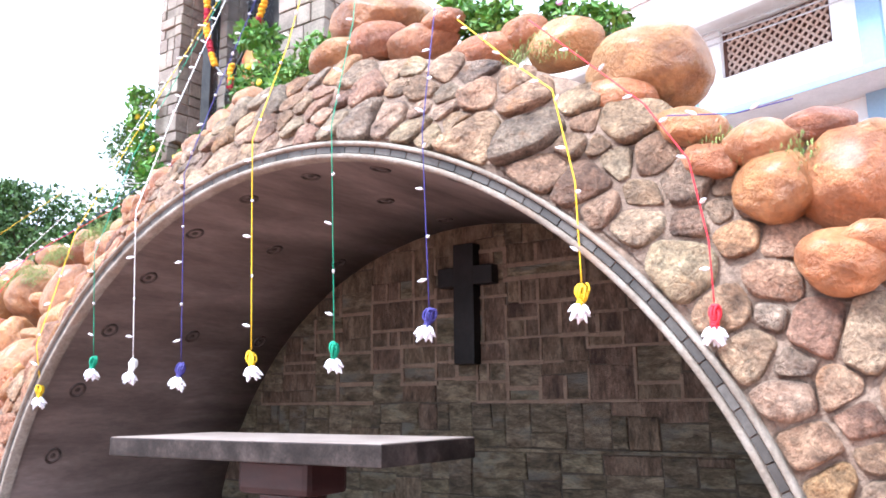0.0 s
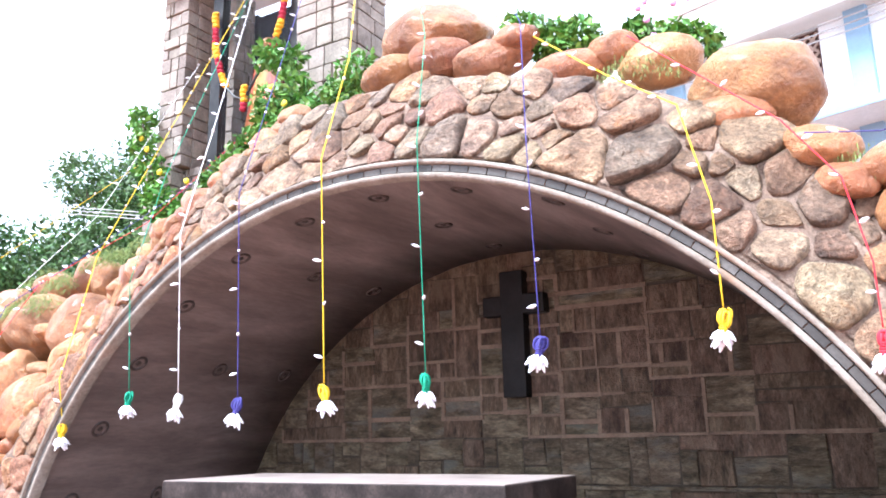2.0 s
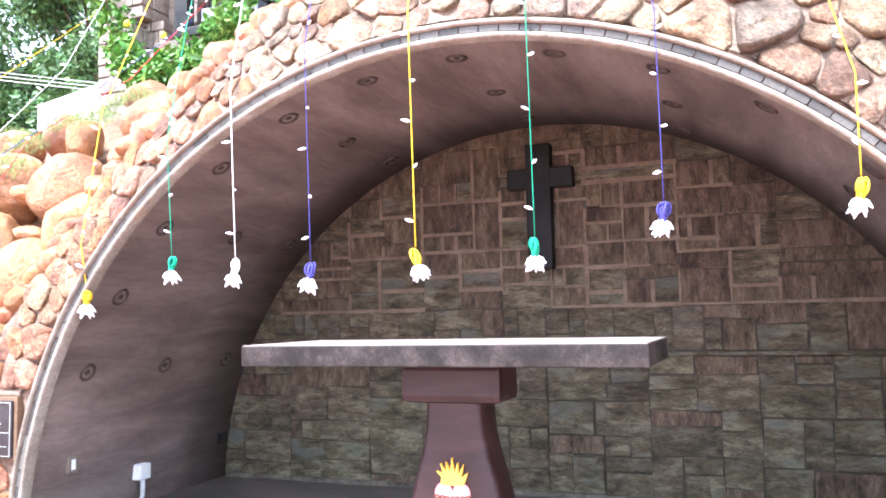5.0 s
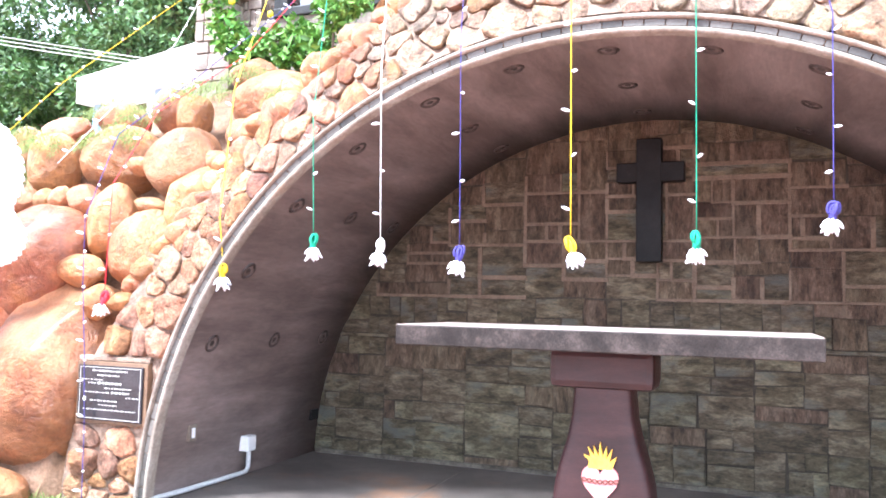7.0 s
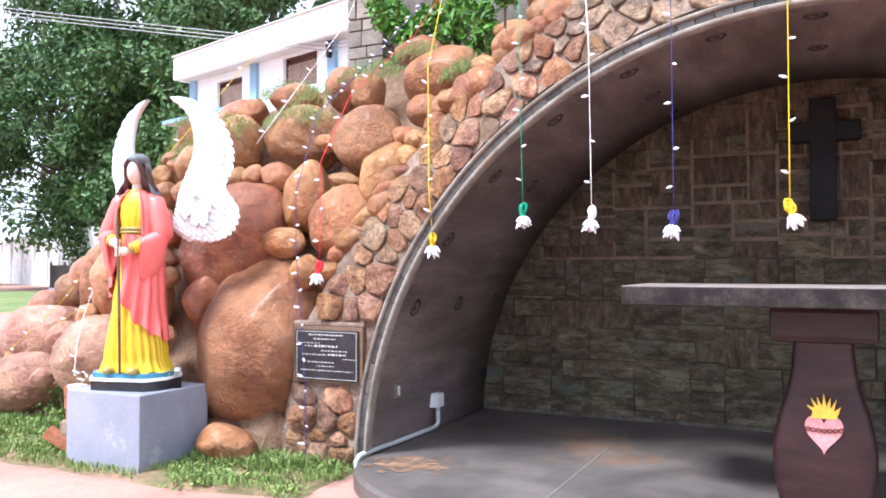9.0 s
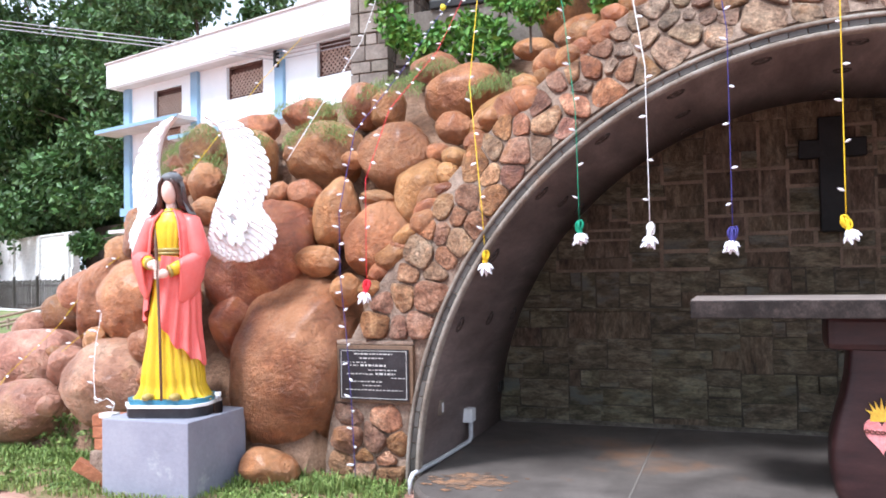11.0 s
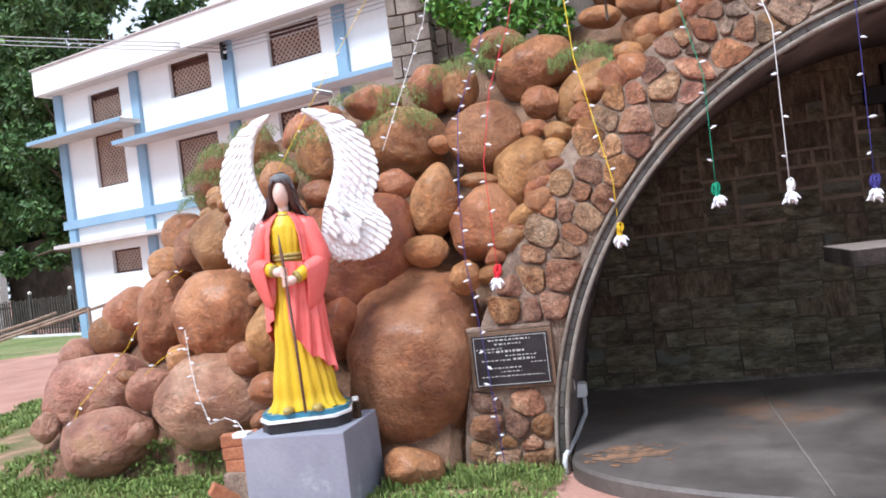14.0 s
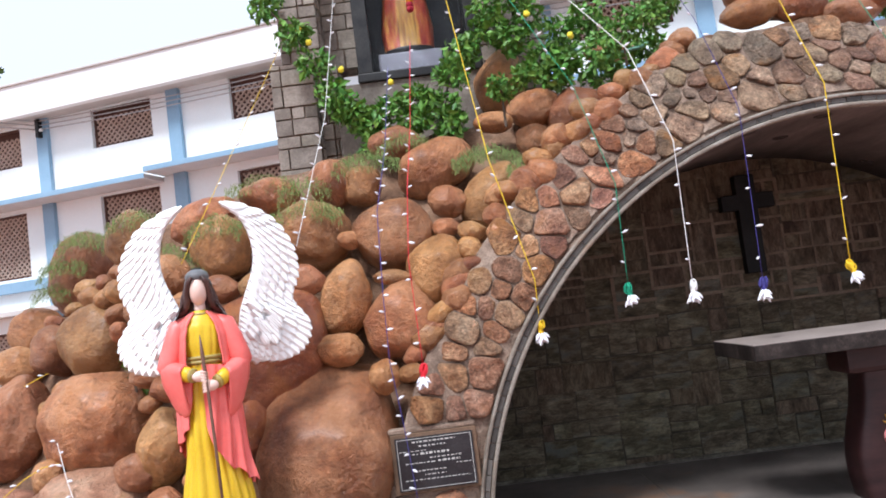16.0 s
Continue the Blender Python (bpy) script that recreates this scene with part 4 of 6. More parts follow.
            for k in range(28):
                a = 2 * math.pi * k / 28
                v = math.sin(a)
                row.append(c + side * wide * math.cos(a) * (1 + 0.12 * math.sin(q * 20 + v * 4)) * (1 if v > 0 else 1 - 0.45 * v * v) + Vector((0, 0, (up if v > 0 else drop) * v)))
            rows.append(row)
        grid(rows, bm, 1, True)
        tube([el.lerp(wr, 0.45), el.lerp(wr, 0.66), el.lerp(wr, 0.84)], [0.044, 0.043, 0.037], 14, bm, 0)
        tube([el.lerp(wr, 0.82), el.lerp(wr, 0.88)], [0.040, 0.040], 14, bm, 8)
        palm = wr + Vector((-0.012 * s, -0.004, 0.0))
        blob(palm, (0.046, 0.028, 0.030), 3, bm, 2)
        for k in range(4):
            tube([palm + Vector((-0.01 * s, -0.020, 0.024 - 0.015 * k)), palm + Vector((-0.040 * s, -0.026, 0.018 - 0.015 * k)), palm + Vector((-0.050 * s, -0.006, 0.014 - 0.015 * k))], [0.010, 0.010, 0.007], 7, bm, 2)
    # staff with a pointed end
    tube([(0.035, -0.232, 0.112), (0.022, -0.228, 0.55), (0.008, -0.228, 0.92), (-0.002, -0.226, 1.06), (-0.006, -0.224, 1.16)], [0.009, 0.010, 0.010, 0.012, 0.003], 8, bm, 5)
    # neck, plain head, wavy hair, grey veil
    tube([(0, 0.0, 1.27), (0, -0.012, 1.345)], [0.040, 0.036], 14, bm, 2)
    blob((0, -0.030, 1.410), (0.058, 0.066, 0.086), 3, bm, 2)
    blob((0, 0.010, 1.425), (0.078, 0.078, 0.088), 3, bm, 3, 0.12, 2)
    for s in (-1, 1):
        tube([(0.030 * s, -0.082, 1.486), (0.058 * s, -0.066, 1.455), (0.070 * s, -0.045, 1.405), (0.072 * s, -0.030, 1.360), (0.084 * s, -0.022, 1.325), (0.110 * s, 0.0, 1.300)], [0.010, 0.017, 0.020, 0.022, 0.024, 0.012], 10, bm, 3)
        tube([(0.060 * s, 0.0, 1.44), (0.086 * s, 0.0, 1.37), (0.100 * s, 0.01, 1.31), (0.150 * s, 0.015, 1.275)], [0.026, 0.032, 0.034, 0.014], 10, bm, 3)
    rows = []
    for j in range(13):
        t = j / 12
        z = 1.535 - 0.275 * t
        w = 0.030 + 0.062 * math.sin(min(1, t * 2.4) * math.pi / 2) + 0.075 * max(0, t - 0.6) / 0.4
        row = []
        for k in range(25):
            a = radians(-38 - 14 * math.sin(min(1, t * 3) * math.pi / 2) * -1 + (256 - 28 * min(1, t * 3)) * k / 24)
            row.append(Vector(((w + 0.004 * math.sin(a * 9)) * math.cos(a), 0.000 + w * 0.98 * math.sin(a) + 0.012 * t, z + (0.012 if t < 0.3 else 0) * math.sin(a))))
        rows.append(row)
    grid(rows, bm, 9)
    blob((0, 0.0, 1.490), (0.078, 0.084, 0.046), 3, bm, 9)
    # feet
    for s in (-1, 1):
        blob((0.10 * s + 0.01, -0.190, 0.128), (0.040, 0.050, 0.024), 2, bm, 8)

    for v in bm.verts:
        if v.co.z > 0.1101:
            v.co.x *= 0.86

    # wings: a solid crescent with a round lower lobe, under overlapping rows of broad feathers
    def along(knots, t):
        u = t * (len(knots) - 1)
        i = min(int(u), len(knots) - 2)
        p0, p1, p2, p3 = (Vector(knots[max(0, min(len(knots) - 1, i + d))]) for d in (-1, 0, 1, 2))
        f = u - i
        return 0.5 * (2 * p1 + (p2 - p0) * f + (2 * p0 - 5 * p1 + 4 * p2 - p3) * f * f + (3 * p1 - p0 - 3 * p2 + p3) * f * f * f)

    inner = [(0.11, 1.06), (0.12, 1.13), (0.135, 1.20), (0.15, 1.28), (0.185, 1.38), (0.235, 1.52), (0.245, 1.66), (0.20, 1.82), (0.095, 1.925)]
    outer = [(0.23, 0.975), (0.36, 0.965), (0.47, 1.02), (0.51, 1.15), (0.425, 1.30), (0.475, 1.45), (0.465, 1.63), (0.35, 1.83), (0.105, 1.945)]
    for s in (-1, 1):
        def at_wing(t, u, y):
            a, b = along(inner, t), along(outer, t)
            p = a.lerp(b, u)
            return Vector((s * p.x * 1.09 + 0.055, 0.13 + (0.58 if s < 0 else 0.12) * p.x + y, p.y))
        rows = []
        for j in range(37):
            t = j / 36
            rows.append([at_wing(t, 0.0, 0.012), at_wing(t, 0.0, -0.024), at_wing(t, 0.14, -0.036), at_wing(t, 0.3, -0.026), at_wing(t, 0.6, -0.014), at_wing(t, 0.90, 0.004), at_wing(t, 0.90, 0.02), at_wing(t, 0.5, 0.03)])
        grid(rows, bm, 4, True)

        def feather(base, tip, w, lift):
            """One cupped feather with a round, raised tip and a central quill."""
            d = tip - base
            side = Vector((-d.z, 0, d.x)).normalized() * w
            rows = []
            for j in range(9):
                t = j / 8
                ww = (0.70 + 0.40 * t) * math.sqrt(max(0.03, 1 - max(0, (t - 0.60) / 0.40) ** 2))
                c = base.lerp(tip, t) + Vector((0, -lift * (0.25 + 0.75 * t), 0))
                rows.append([c - side * ww + Vector((0, 0.006, 0)), c - side * ww * 0.6 + Vector((0, 0.001, 0)), c - side * 0.10 + Vector((0, -0.004, 0)), c + Vector((0, -0.008, 0)), c + side * 0.10 + Vector((0, -0.004, 0)),
                             c + side * ww * 0.6 + Vector((0, 0.001, 0)), c + side * ww + Vector((0, 0.006, 0)), c + Vector((0, 0.018, 0))])
            grid(rows, bm, 4, True)
        # flight feathers along the outer edge, then coverts towards the arm
        for u0, u1, y, count, w, lift in ((0.60, 1.04, 0.000, 26, 0.038, 0.002), (0.42, 0.82, -0.009, 24, 0.036, 0.002), (0.27, 0.63, -0.016, 23, 0.033, 0.002), (0.14, 0.45, -0.022, 22, 0.029, 0.002), (0.02, 0.27, -0.028, 22, 0.024, 0.002)):
            for k in range(count):
                t = (k + 0.5) / count
                feather(at_wing(t, u0, y), at_wing(max(0.0, t - 0.055), u1, y), w * (1.15 - 0.55 * t ** 2), lift)
        # ruffled down where the lobe meets the arm
        for k in range(26):
            rng = random.Random(k + 5)
            t = 0.16 + 0.26 * rng.random()
            u = 0.08 + 0.42 * rng.random()
            feather(at_wing(t + 0.03, u, -0.042 - 0.012 * (1 - u)), at_wing(max(0, t - 0.02), u + 0.17, -0.038), 0.024, 0.010)
    ob = link("winged_statue", bm, mats)
    ob.matrix_basis = Matrix.Translation(at) @ pose(0, 0, 0, 0, 0, turn)
    return tagged(ob, "painted winged statue in yellow gown and coral mantle on plinth", "statue")


statue((-4.075, -0.47, 0.491), 14)
jar = thing("glass_jar", (-3.80, -0.42, 0.49), "small clear glass jar beside the statue base", "jar")
part("jar_body", tube([(-3.79, -0.40, 0.493), (-3.79, -0.40, 0.57), (-3.79, -0.40, 0.585), (-3.79, -0.40, 0.60)], [0.028, 0.028, 0.02, 0.018], 14), GLASS, jar, "", True)
part("jar_cap", tube([(-3.79, -0.40, 0.60), (-3.79, -0.40, 0.622)], 0.02, 14), WHITEP, jar)

# ---- school-like building behind ----
BANG = radians(-16)
BU, BP = Vector((math.cos(BANG), math.sin(BANG), 0)), Vector((-10.25, 11.5, 0))
BM = Matrix.Translation(BP) @ Matrix.Rotation(BANG, 4, "Z")       # local x along the facade, y into the building
bld = thing("building", BP, "long white and pale blue two-storey building with blue pilasters", "building")


def facade(s0, s1, z0, z1, holes, y0=0.0, y1=0.25):
    xs = sorted({s0, s1, *[h[0] for h in holes], *[h[1] for h in holes]})
    zs = sorted({z0, z1, *[h[2] for h in holes], *[h[3] for h in holes]})
    bm = bmesh.new()
    for a, b in zip(xs, xs[1:]):
        for c, d in zip(zs, zs[1:]):
            if not any(h[0] - 1e-4 <= a and b <= h[1] + 1e-4 and h[2] - 1e-4 <= c and d <= h[3] + 1e-4 for h in holes):
                bm.faces.new([bm.verts.new(BM @ Vector(p)) for p in ((a, y0, c), (b, y0, c), (b, y0, d), (a, y0, d))])
    bmesh.ops.remove_doubles(bm, verts=bm.verts, dist=1e-4)
    bmesh.ops.solidify(bm, geom=bm.faces[:], thickness=y1 - y0)
    return bm


HOLES = []
bays = [(-5.45, -4.22, 5.74, 6.50), (-2.38, -1.02, 5.80, 6.64), (0.80, 2.25, 5.86, 6.68), (4.05, 5.45, 5.86, 6.70), (7.4, 8.9, 5.90, 6.74), (10.9, 12.5, 5.95, 6.85), (14.2, 15.7, 5.95, 6.85)]
low = [(-5.45, -4.28, 4.06, 5.42), (-2.42, -1.02, 3.42, 4.80), (0.86, 2.28, 3.40, 4.84), (4.05, 5.45, 3.4, 4.84), (7.4, 8.9, 3.4, 4.84), (13.4, 14.6, 3.9, 4.95)]
ground_row = [(-5.25, -4.15, 1.80, 2.40), (-2.4, -1.0, 1.0, 2.3), (0.9, 2.3, 1.0, 2.3)]
HOLES = bays + low + ground_row
part("wall", facade(-6.75, 17.0, -0.1, 6.9, HOLES), WALLWHITE, bld)
part("side_wall", box(-6.75, -6.5, 0.25, 9.0, -0.1, 6.9, 0, None, BM), WALLWHITE, bld)
part("rear_wall", box(-6.75, 17.0, 8.8, 9.0, -0.1, 6.9, 0, None, BM), WALLWHITE, bld)
part("roof_slab", box(-6.85, 17.3, -0.50, 9.3, 6.70, 6.85, 0, None, BM), SUNSHADE, bld)
par = part("parapet", box(-6.85, 17.3, -0.56, -0.40, 6.68, 7.34, 0.01, None, BM), PARAPET, bld, "white parapet fascia")
part("parapet_side", box(-6.87, -6.72, -0.40, 9.3, 6.68, 7.34, 0, None, BM), PARAPET, bld)
part("coping", box(-6.9, 17.35, -0.60, -0.36, 7.34, 7.38, 0.01, None, BM), SUNSHADE, par)
for s in (-6.62, -3.58, -0.38, 2.82, 6.2, 9.4, 10.35, 13.0, 16.0):
    part("pilaster", box(s - 0.14, s + 0.14, -0.10, 0.0, -0.1, 6.84, 0.008, None, BM), SKYBLUE, bld)
for s0, s1, z, d in ((-7.2, -3.45, 5.40, 0.7), (-3.9, 2.4, 4.88, 0.65), (2.4, 9.3, 5.0, 0.65), (10.2, 17.0, 5.08, 0.75)):
    sh = part("sunshade", box(s0, s1, -d, 0.0, z, z + 0.10, 0.006, None, BM), SUNSHADE, bld)
    part("sunshade_edge", box(s0 - 0.004, s1 + 0.004, -d - 0.012, -d, z + 0.01, z + 0.11, 0.003, None, BM), SKYBLUE, sh, "blue-painted edge")
part("floor_band", box(-6.9, 17.0, -0.14, 0.0, 3.12, 3.34, 0.006, None, BM), SKYBLUE, bld)
part("floor_band", box(-6.9, 17.0, -0.5, 0.0, 2.62, 2.72, 0.006, None, BM), SUNSHADE, bld)
for (a, b, c, d) in HOLES:
    w = part("window", box(a, b, 0.17, 0.20, c, d, 0, None, BM), BROWN, bld, "brown shuttered window behind a lattice grille")
    bm = bmesh.new()
    for (p, q, r, t) in ((a, a + 0.05, c, d), (b - 0.05, b, c, d), (a + 0.05, b - 0.05, c, c + 0.05), (a + 0.05, b - 0.05, d - 0.05, d)):
        box(p, q, 0.09, 0.15, r, t, 0, bm, BM)
    part("window_frame", bm, BROWN, w)
    bm = bmesh.new()
    step = 0.13
    n = int((b - a + d - c) / step) + 2
    top = c + (d - c) * (0.78 if c > 5.5 else 1.0)
    for k in range(n):
        for sgn in (1, -1):
            # each bar runs at 45 degrees and is clipped by the opening
            q0 = a - (top - c) + k * step if sgn > 0 else a + k * step
            t0, t1 = 0.0, top - c
            x0, x1 = q0, q0 + sgn * (top - c)
            if sgn > 0:
                t0 = max(t0, a - q0)
                t1 = min(t1, b - q0)
            else:
                t0 = max(t0, q0 - b)
                t1 = min(t1, q0 - a)
            if t1 - t0 < 0.04:
                continue
            m = BM @ Matrix.Translation((q0 + sgn * (t0 + t1) / 2, 0.12, c + (t0 + t1) / 2)) @ Matrix.Rotation(-sgn * math.pi / 4, 4, "Y")
            L = (t1 - t0) * 1.414
            box(-L / 2, L / 2, -0.012, 0.012, -0.016, 0.016, 0, bm, m)
    part("grille", bm, LATTICE, w)

# ---- compound wall and fence far off ----
fm = Matrix.Translation((-25.8, 19.87, 0)) @ Matrix.Rotation(radians(-25), 4, "Z")       # local x along the fence
cw = thing("compound_wall", (-33, 26, 0), "tall weathered whitewashed compound wall with buttresses", "wall")
part("wall_run", box(-42, -4.3, 2.0, 2.3, -0.05, 3.5, 0.02, None, fm), WALLGREY, cw)
part("coping", box(-42, -4.27, 1.95, 2.35, 3.5, 3.58, 0.01, None, fm), WALLGREY, cw)
part("plinth_course", box(-42, -4.28, 1.93, 1.998, -0.05, 1.9, 0.02, None, fm), WALLGREY, cw, "lower wall course with patched plaster")
for k in range(10):
    part("buttress", box(-4.9 - 3.9 * k, -4.5 - 3.9 * k, 1.86, 1.995, -0.05, 3.49, 0.01, None, fm), WALLGREY, cw)
# yard wall under the trees, its shade put into the wall colour
rw = thing("rear_wall", (-24, 26, 0), "brown yard wall with the shade of the trees painted in", "wall")
part("wall_run", box(-12, 9, 5.5, 5.8, -0.05, 4.2, 0.02, None, fm), SHADEWALL, rw)
fc = thing("fence", (-25.8, 19.87, 0), "dark iron paling fence on a pale kerb along the lawn", "fence")
part("kerb", box(-15, 9.5, -0.06, 0.14, -0.05, 0.12, 0.01, None, fm), WALLGREY, fc, "pale cement kerb")
for k in range(0, 122):
    x = -15 + k * 0.2
    part("paling", box(x, x + 0.05, 0.02, 0.06, 0.1, 1.36 + 0.03 * ((k * 7) % 3), 0, None, fm), FENCEM, fc)
for z in (0.3, 1.12):
    part("rail", box(-15.1, 9.5, 0.06, 0.09, z, z + 0.06, 0, None, fm), FENCEM, fc)
for k in range(9):
    x = -15 + 3 * k
    p = part("post", box(x - 0.05, x + 0.05, 0.0, 0.1, 0, 1.55, 0.01, None, fm), FENCEM, fc)
    part("finial", blob(fm @ Vector((x, 0.05, 1.6)), (0.07, 0.07, 0.07), 2), WALLGREY, p, "pale ball finial", True)

rail = thing("pole_railing", (-20.2, 13.9, 0), "rough wooden poles tied as a sloping rail", "railing")
for k, dz in enumerate((0.0, 0.07, 0.20)):
    part("pole", tube([(-19.6 - 0.2 * k, 11.7, 0.12 + dz), (-17.2, 12.2, 0.66 + dz), (-15.1 - 0.9 * k, 12.6, 1.10 + dz - 0.16 * k)], 0.04, 8), POLEM, rail, "", True)
for x in (-19.4, -15.4):
    part("stake", tube([(x, 11.75 + 0.2 * (x > -18), -0.05), (x, 11.75 + 0.2 * (x > -18), 0.35 if x < -18 else 1.05)], 0.04, 8), POLEM, rail)

# ---- shrine above the mound ----
shrine = thing("shrine", (-2.7, 2.2, 2.6), "stone-pillared shrine with a dark framed glass case", "shrine")


def block_pillar(x0, x1, y0, y1, z0, z1, seed):
    rng = random.Random(seed)
    z = z0
    core = part("pillar_core", box(x0 + 0.02, x1 - 0.02, y0 + 0.02, y1 - 0.02, z0, z1), MORTAR, shrine)
    while z < z1 - 0.05:
        h = min(rng.choice((0.11, 0.15, 0.19)), z1 - z)
        cuts = [x0] + sorted(rng.sample([x0 + (x1 - x0) * t for t in (0.25, 0.4, 0.55, 0.7)], rng.choice((1, 1, 2)))) + [x1]
        for a, b in zip(cuts, cuts[1:]):
            j = rng.uniform(0.0, 0.02)
            part("stone_block", box(a + 0.006, b - 0.006, y0 - j, y0 + 0.12, z + 0.006, z + h - 0.006, 0.007), PILLAR, shrine)
        cuts = [y0 + 0.12, y0 + 0.12 + (y1 - y0 - 0.12) * rng.uniform(0.35, 0.65), y1]
        for a, b in zip(cuts, cuts[1:]):
            for xa, xb in ((x0 - rng.uniform(0, 0.015), x0 + 0.06), (x1 - 0.06, x1 + rng.uniform(0, 0.015))):
                part("stone_block", box(xa, xb, a + 0.006, b - 0.006, z + 0.006, z + h - 0.006, 0.007), PILLAR, shrine)
        z += h


block_pillar(-3.97, -3.58, 1.90, 2.50, 2.4, 3.95, 1)
block_pillar(-3.58, -3.38, 2.05, 2.50, 2.4, 3.95, 4)
block_pillar(-3.86, -3.50, 1.92, 2.50, 3.95, 5.9, 2)
block_pillar(-3.50, -3.17, 2.25, 2.50, 3.95, 5.9, 5)
block_pillar(-2.08, -1.50, 1.92, 2.48, 2.6, 5.9, 3)
part("base", box(-3.42, -2.08, 1.98, 2.60, 2.5, 3.72, 0.01), PILLAR, shrine)
part("sill", box(-3.20, -2.08, 1.95, 2.62, 3.72, 3.80, 0.01), DARKMETAL, shrine)
for x in (-3.19, -2.19):
    part("case_post", box(x, x + 0.13, 1.95, 2.05, 3.80, 5.7, 0.004), DARKMETAL, shrine)
    part("case_post", box(x, x + 0.055, 2.5, 2.55, 3.80, 5.7, 0.004), DARKMETAL, shrine)
part("case_back", box(-3.15, -2.12, 2.555, 2.575, 3.80, 5.7), BASEBLACK, shrine)
pane = part("pane", box(-3.135, -2.14, 1.972, 1.978, 3.80, 5.7), GLASS, shrine)
pane.visible_shadow = False
part("roof", box(-4.0, -1.4, 1.75, 2.7, 5.9, 6.05, 0.02), SUNSHADE, shrine)
tagged(link("pedestal", box(-3.00, -2.42, 2.06, 2.42, 3.80, 3.99, 0.015), PLINTH, smooth=False), "low grey pedestal inside the glass case", "pedestal")
bm = bmesh.new()
grid([[Vector((-2.71 + w * math.cos(a) * (1 + 0.06 * math.sin(a * 9)), 2.24 + 0.7 * w * math.sin(a), z)) for a in [2 * math.pi * k / 36 for k in range(36)]]
      for z, w in ((3.99, 0.22), (4.03, 0.24), (4.05, 0.22), (4.25, 0.235), (4.5, 0.20), (4.75, 0.17), (4.88, 0.15), (4.95, 0.06), (5.0, 0.05))], bm, loop=True)
blob((-2.71, 2.23, 5.09), (0.075, 0.08, 0.10), 3, bm, 0)
for f in bm.faces:
    c = f.calc_center_median()
    f.material_index = 2 if c.z < 4.045 else 1 if abs(c.x + 2.71) < 0.075 and c.y < 2.24 else 0
tagged(link("shrine_statue", bm, [FIGURE, FIGGOLD, BASEBLACK]), "small robed statue in red and gold inside the glass case", "statue")


# marigold garland hanging across the case
def garland(points, radius):
    g = thing("garland", points[0], "marigold and red flower garland hanging from the shrine", "garland")
    pts = [Vector(p) for p in points]
    cum = [0]
    for a, b in zip(pts, pts[1:]):
        cum.append(cum[-1] + (b - a).length)
    s = 0
    k = 0
    while s < cum[-1]:
        i = max(j for j in range(len(cum)) if cum[j] <= s)
        p = pts[i].lerp(pts[min(i + 1, len(pts) - 1)], (s - cum[i]) / max(1e-6, (cum[min(i + 1, len(pts) - 1)] - cum[i])))
        bm = blob(p, (radius, radius, radius * 0.75), 2, None, 0, 0.5, k)
        part("flower", bm, MARIGOLD if (k // 4) % 2 == 0 else REDFLOWER, g, "", True)
        s += radius * 1.25
        k += 1


garland([(-3.10, 1.90, 5.4), (-3.06, 1.88, 5.0), (-2.98, 1.88, 4.75), (-2.90, 1.88, 4.58)], 0.035)
garland([(-2.20, 1.90, 5.4), (-2.24, 1.88, 5.05), (-2.34, 1.88, 4.82)], 0.035)
garland([(-2.66, 1.88, 4.52), (-2.66, 1.87, 4.30)], 0.035)
g = thing("garland_thread", (-2.7, 1.88, 4.5), "dark thread joining the hanging garlands", "thread")
part("thread", tube([(-2.90, 1.88, 4.58), (-2.78, 1.88, 4.45), (-2.66, 1.88, 4.40), (-2.5, 1.88, 4.62), (-2.34, 1.88, 4.82)], 0.012, 6), DARKMETAL, g)


# ---- light strings with tassels ----
def bulb_mesh():
    bm = bmesh.new()
    grid([[Vector((r * math.cos(a), r * math.sin(a), z)) for a in [2 * math.pi * k / 8 for k in range(8)]] for z, r in ((0, 0.003), (0.004, 0.0048), (0.018, 0.0085), (0.032, 0.0048), (0.040, 0.002))], bm, loop=True)
    me = bpy.data.meshes.new("bulb")
    bm.to_mesh(me)
    bm.free()
    me.materials.append(BULB)
    for p in me.polygons:
        p.use_smooth = True
    return me


BULB_MESH = bulb_mesh()


def put_bulb(at, way, parent, size=1.0):
    ob = new("bulb", BULB_MESH)
    ob.parent = parent
    ob.matrix_parent_inverse = Matrix.Translation(parent.location).inverted()
    ob.matrix_basis = Matrix.Translation(at) @ Vector(way).to_track_quat("Z", "Y").to_matrix().to_4x4() @ Matrix.Diagonal((size, size, size, 1))
    return ob


def smooth_path(points, n=10):
    pts = [Vector(p) for p in points]
    out = []
    for i in range(len(pts) - 1):
        for k in range(n):
            out.append(pts[i].lerp(pts[i + 1], k / n))
    return out + [pts[-1]]


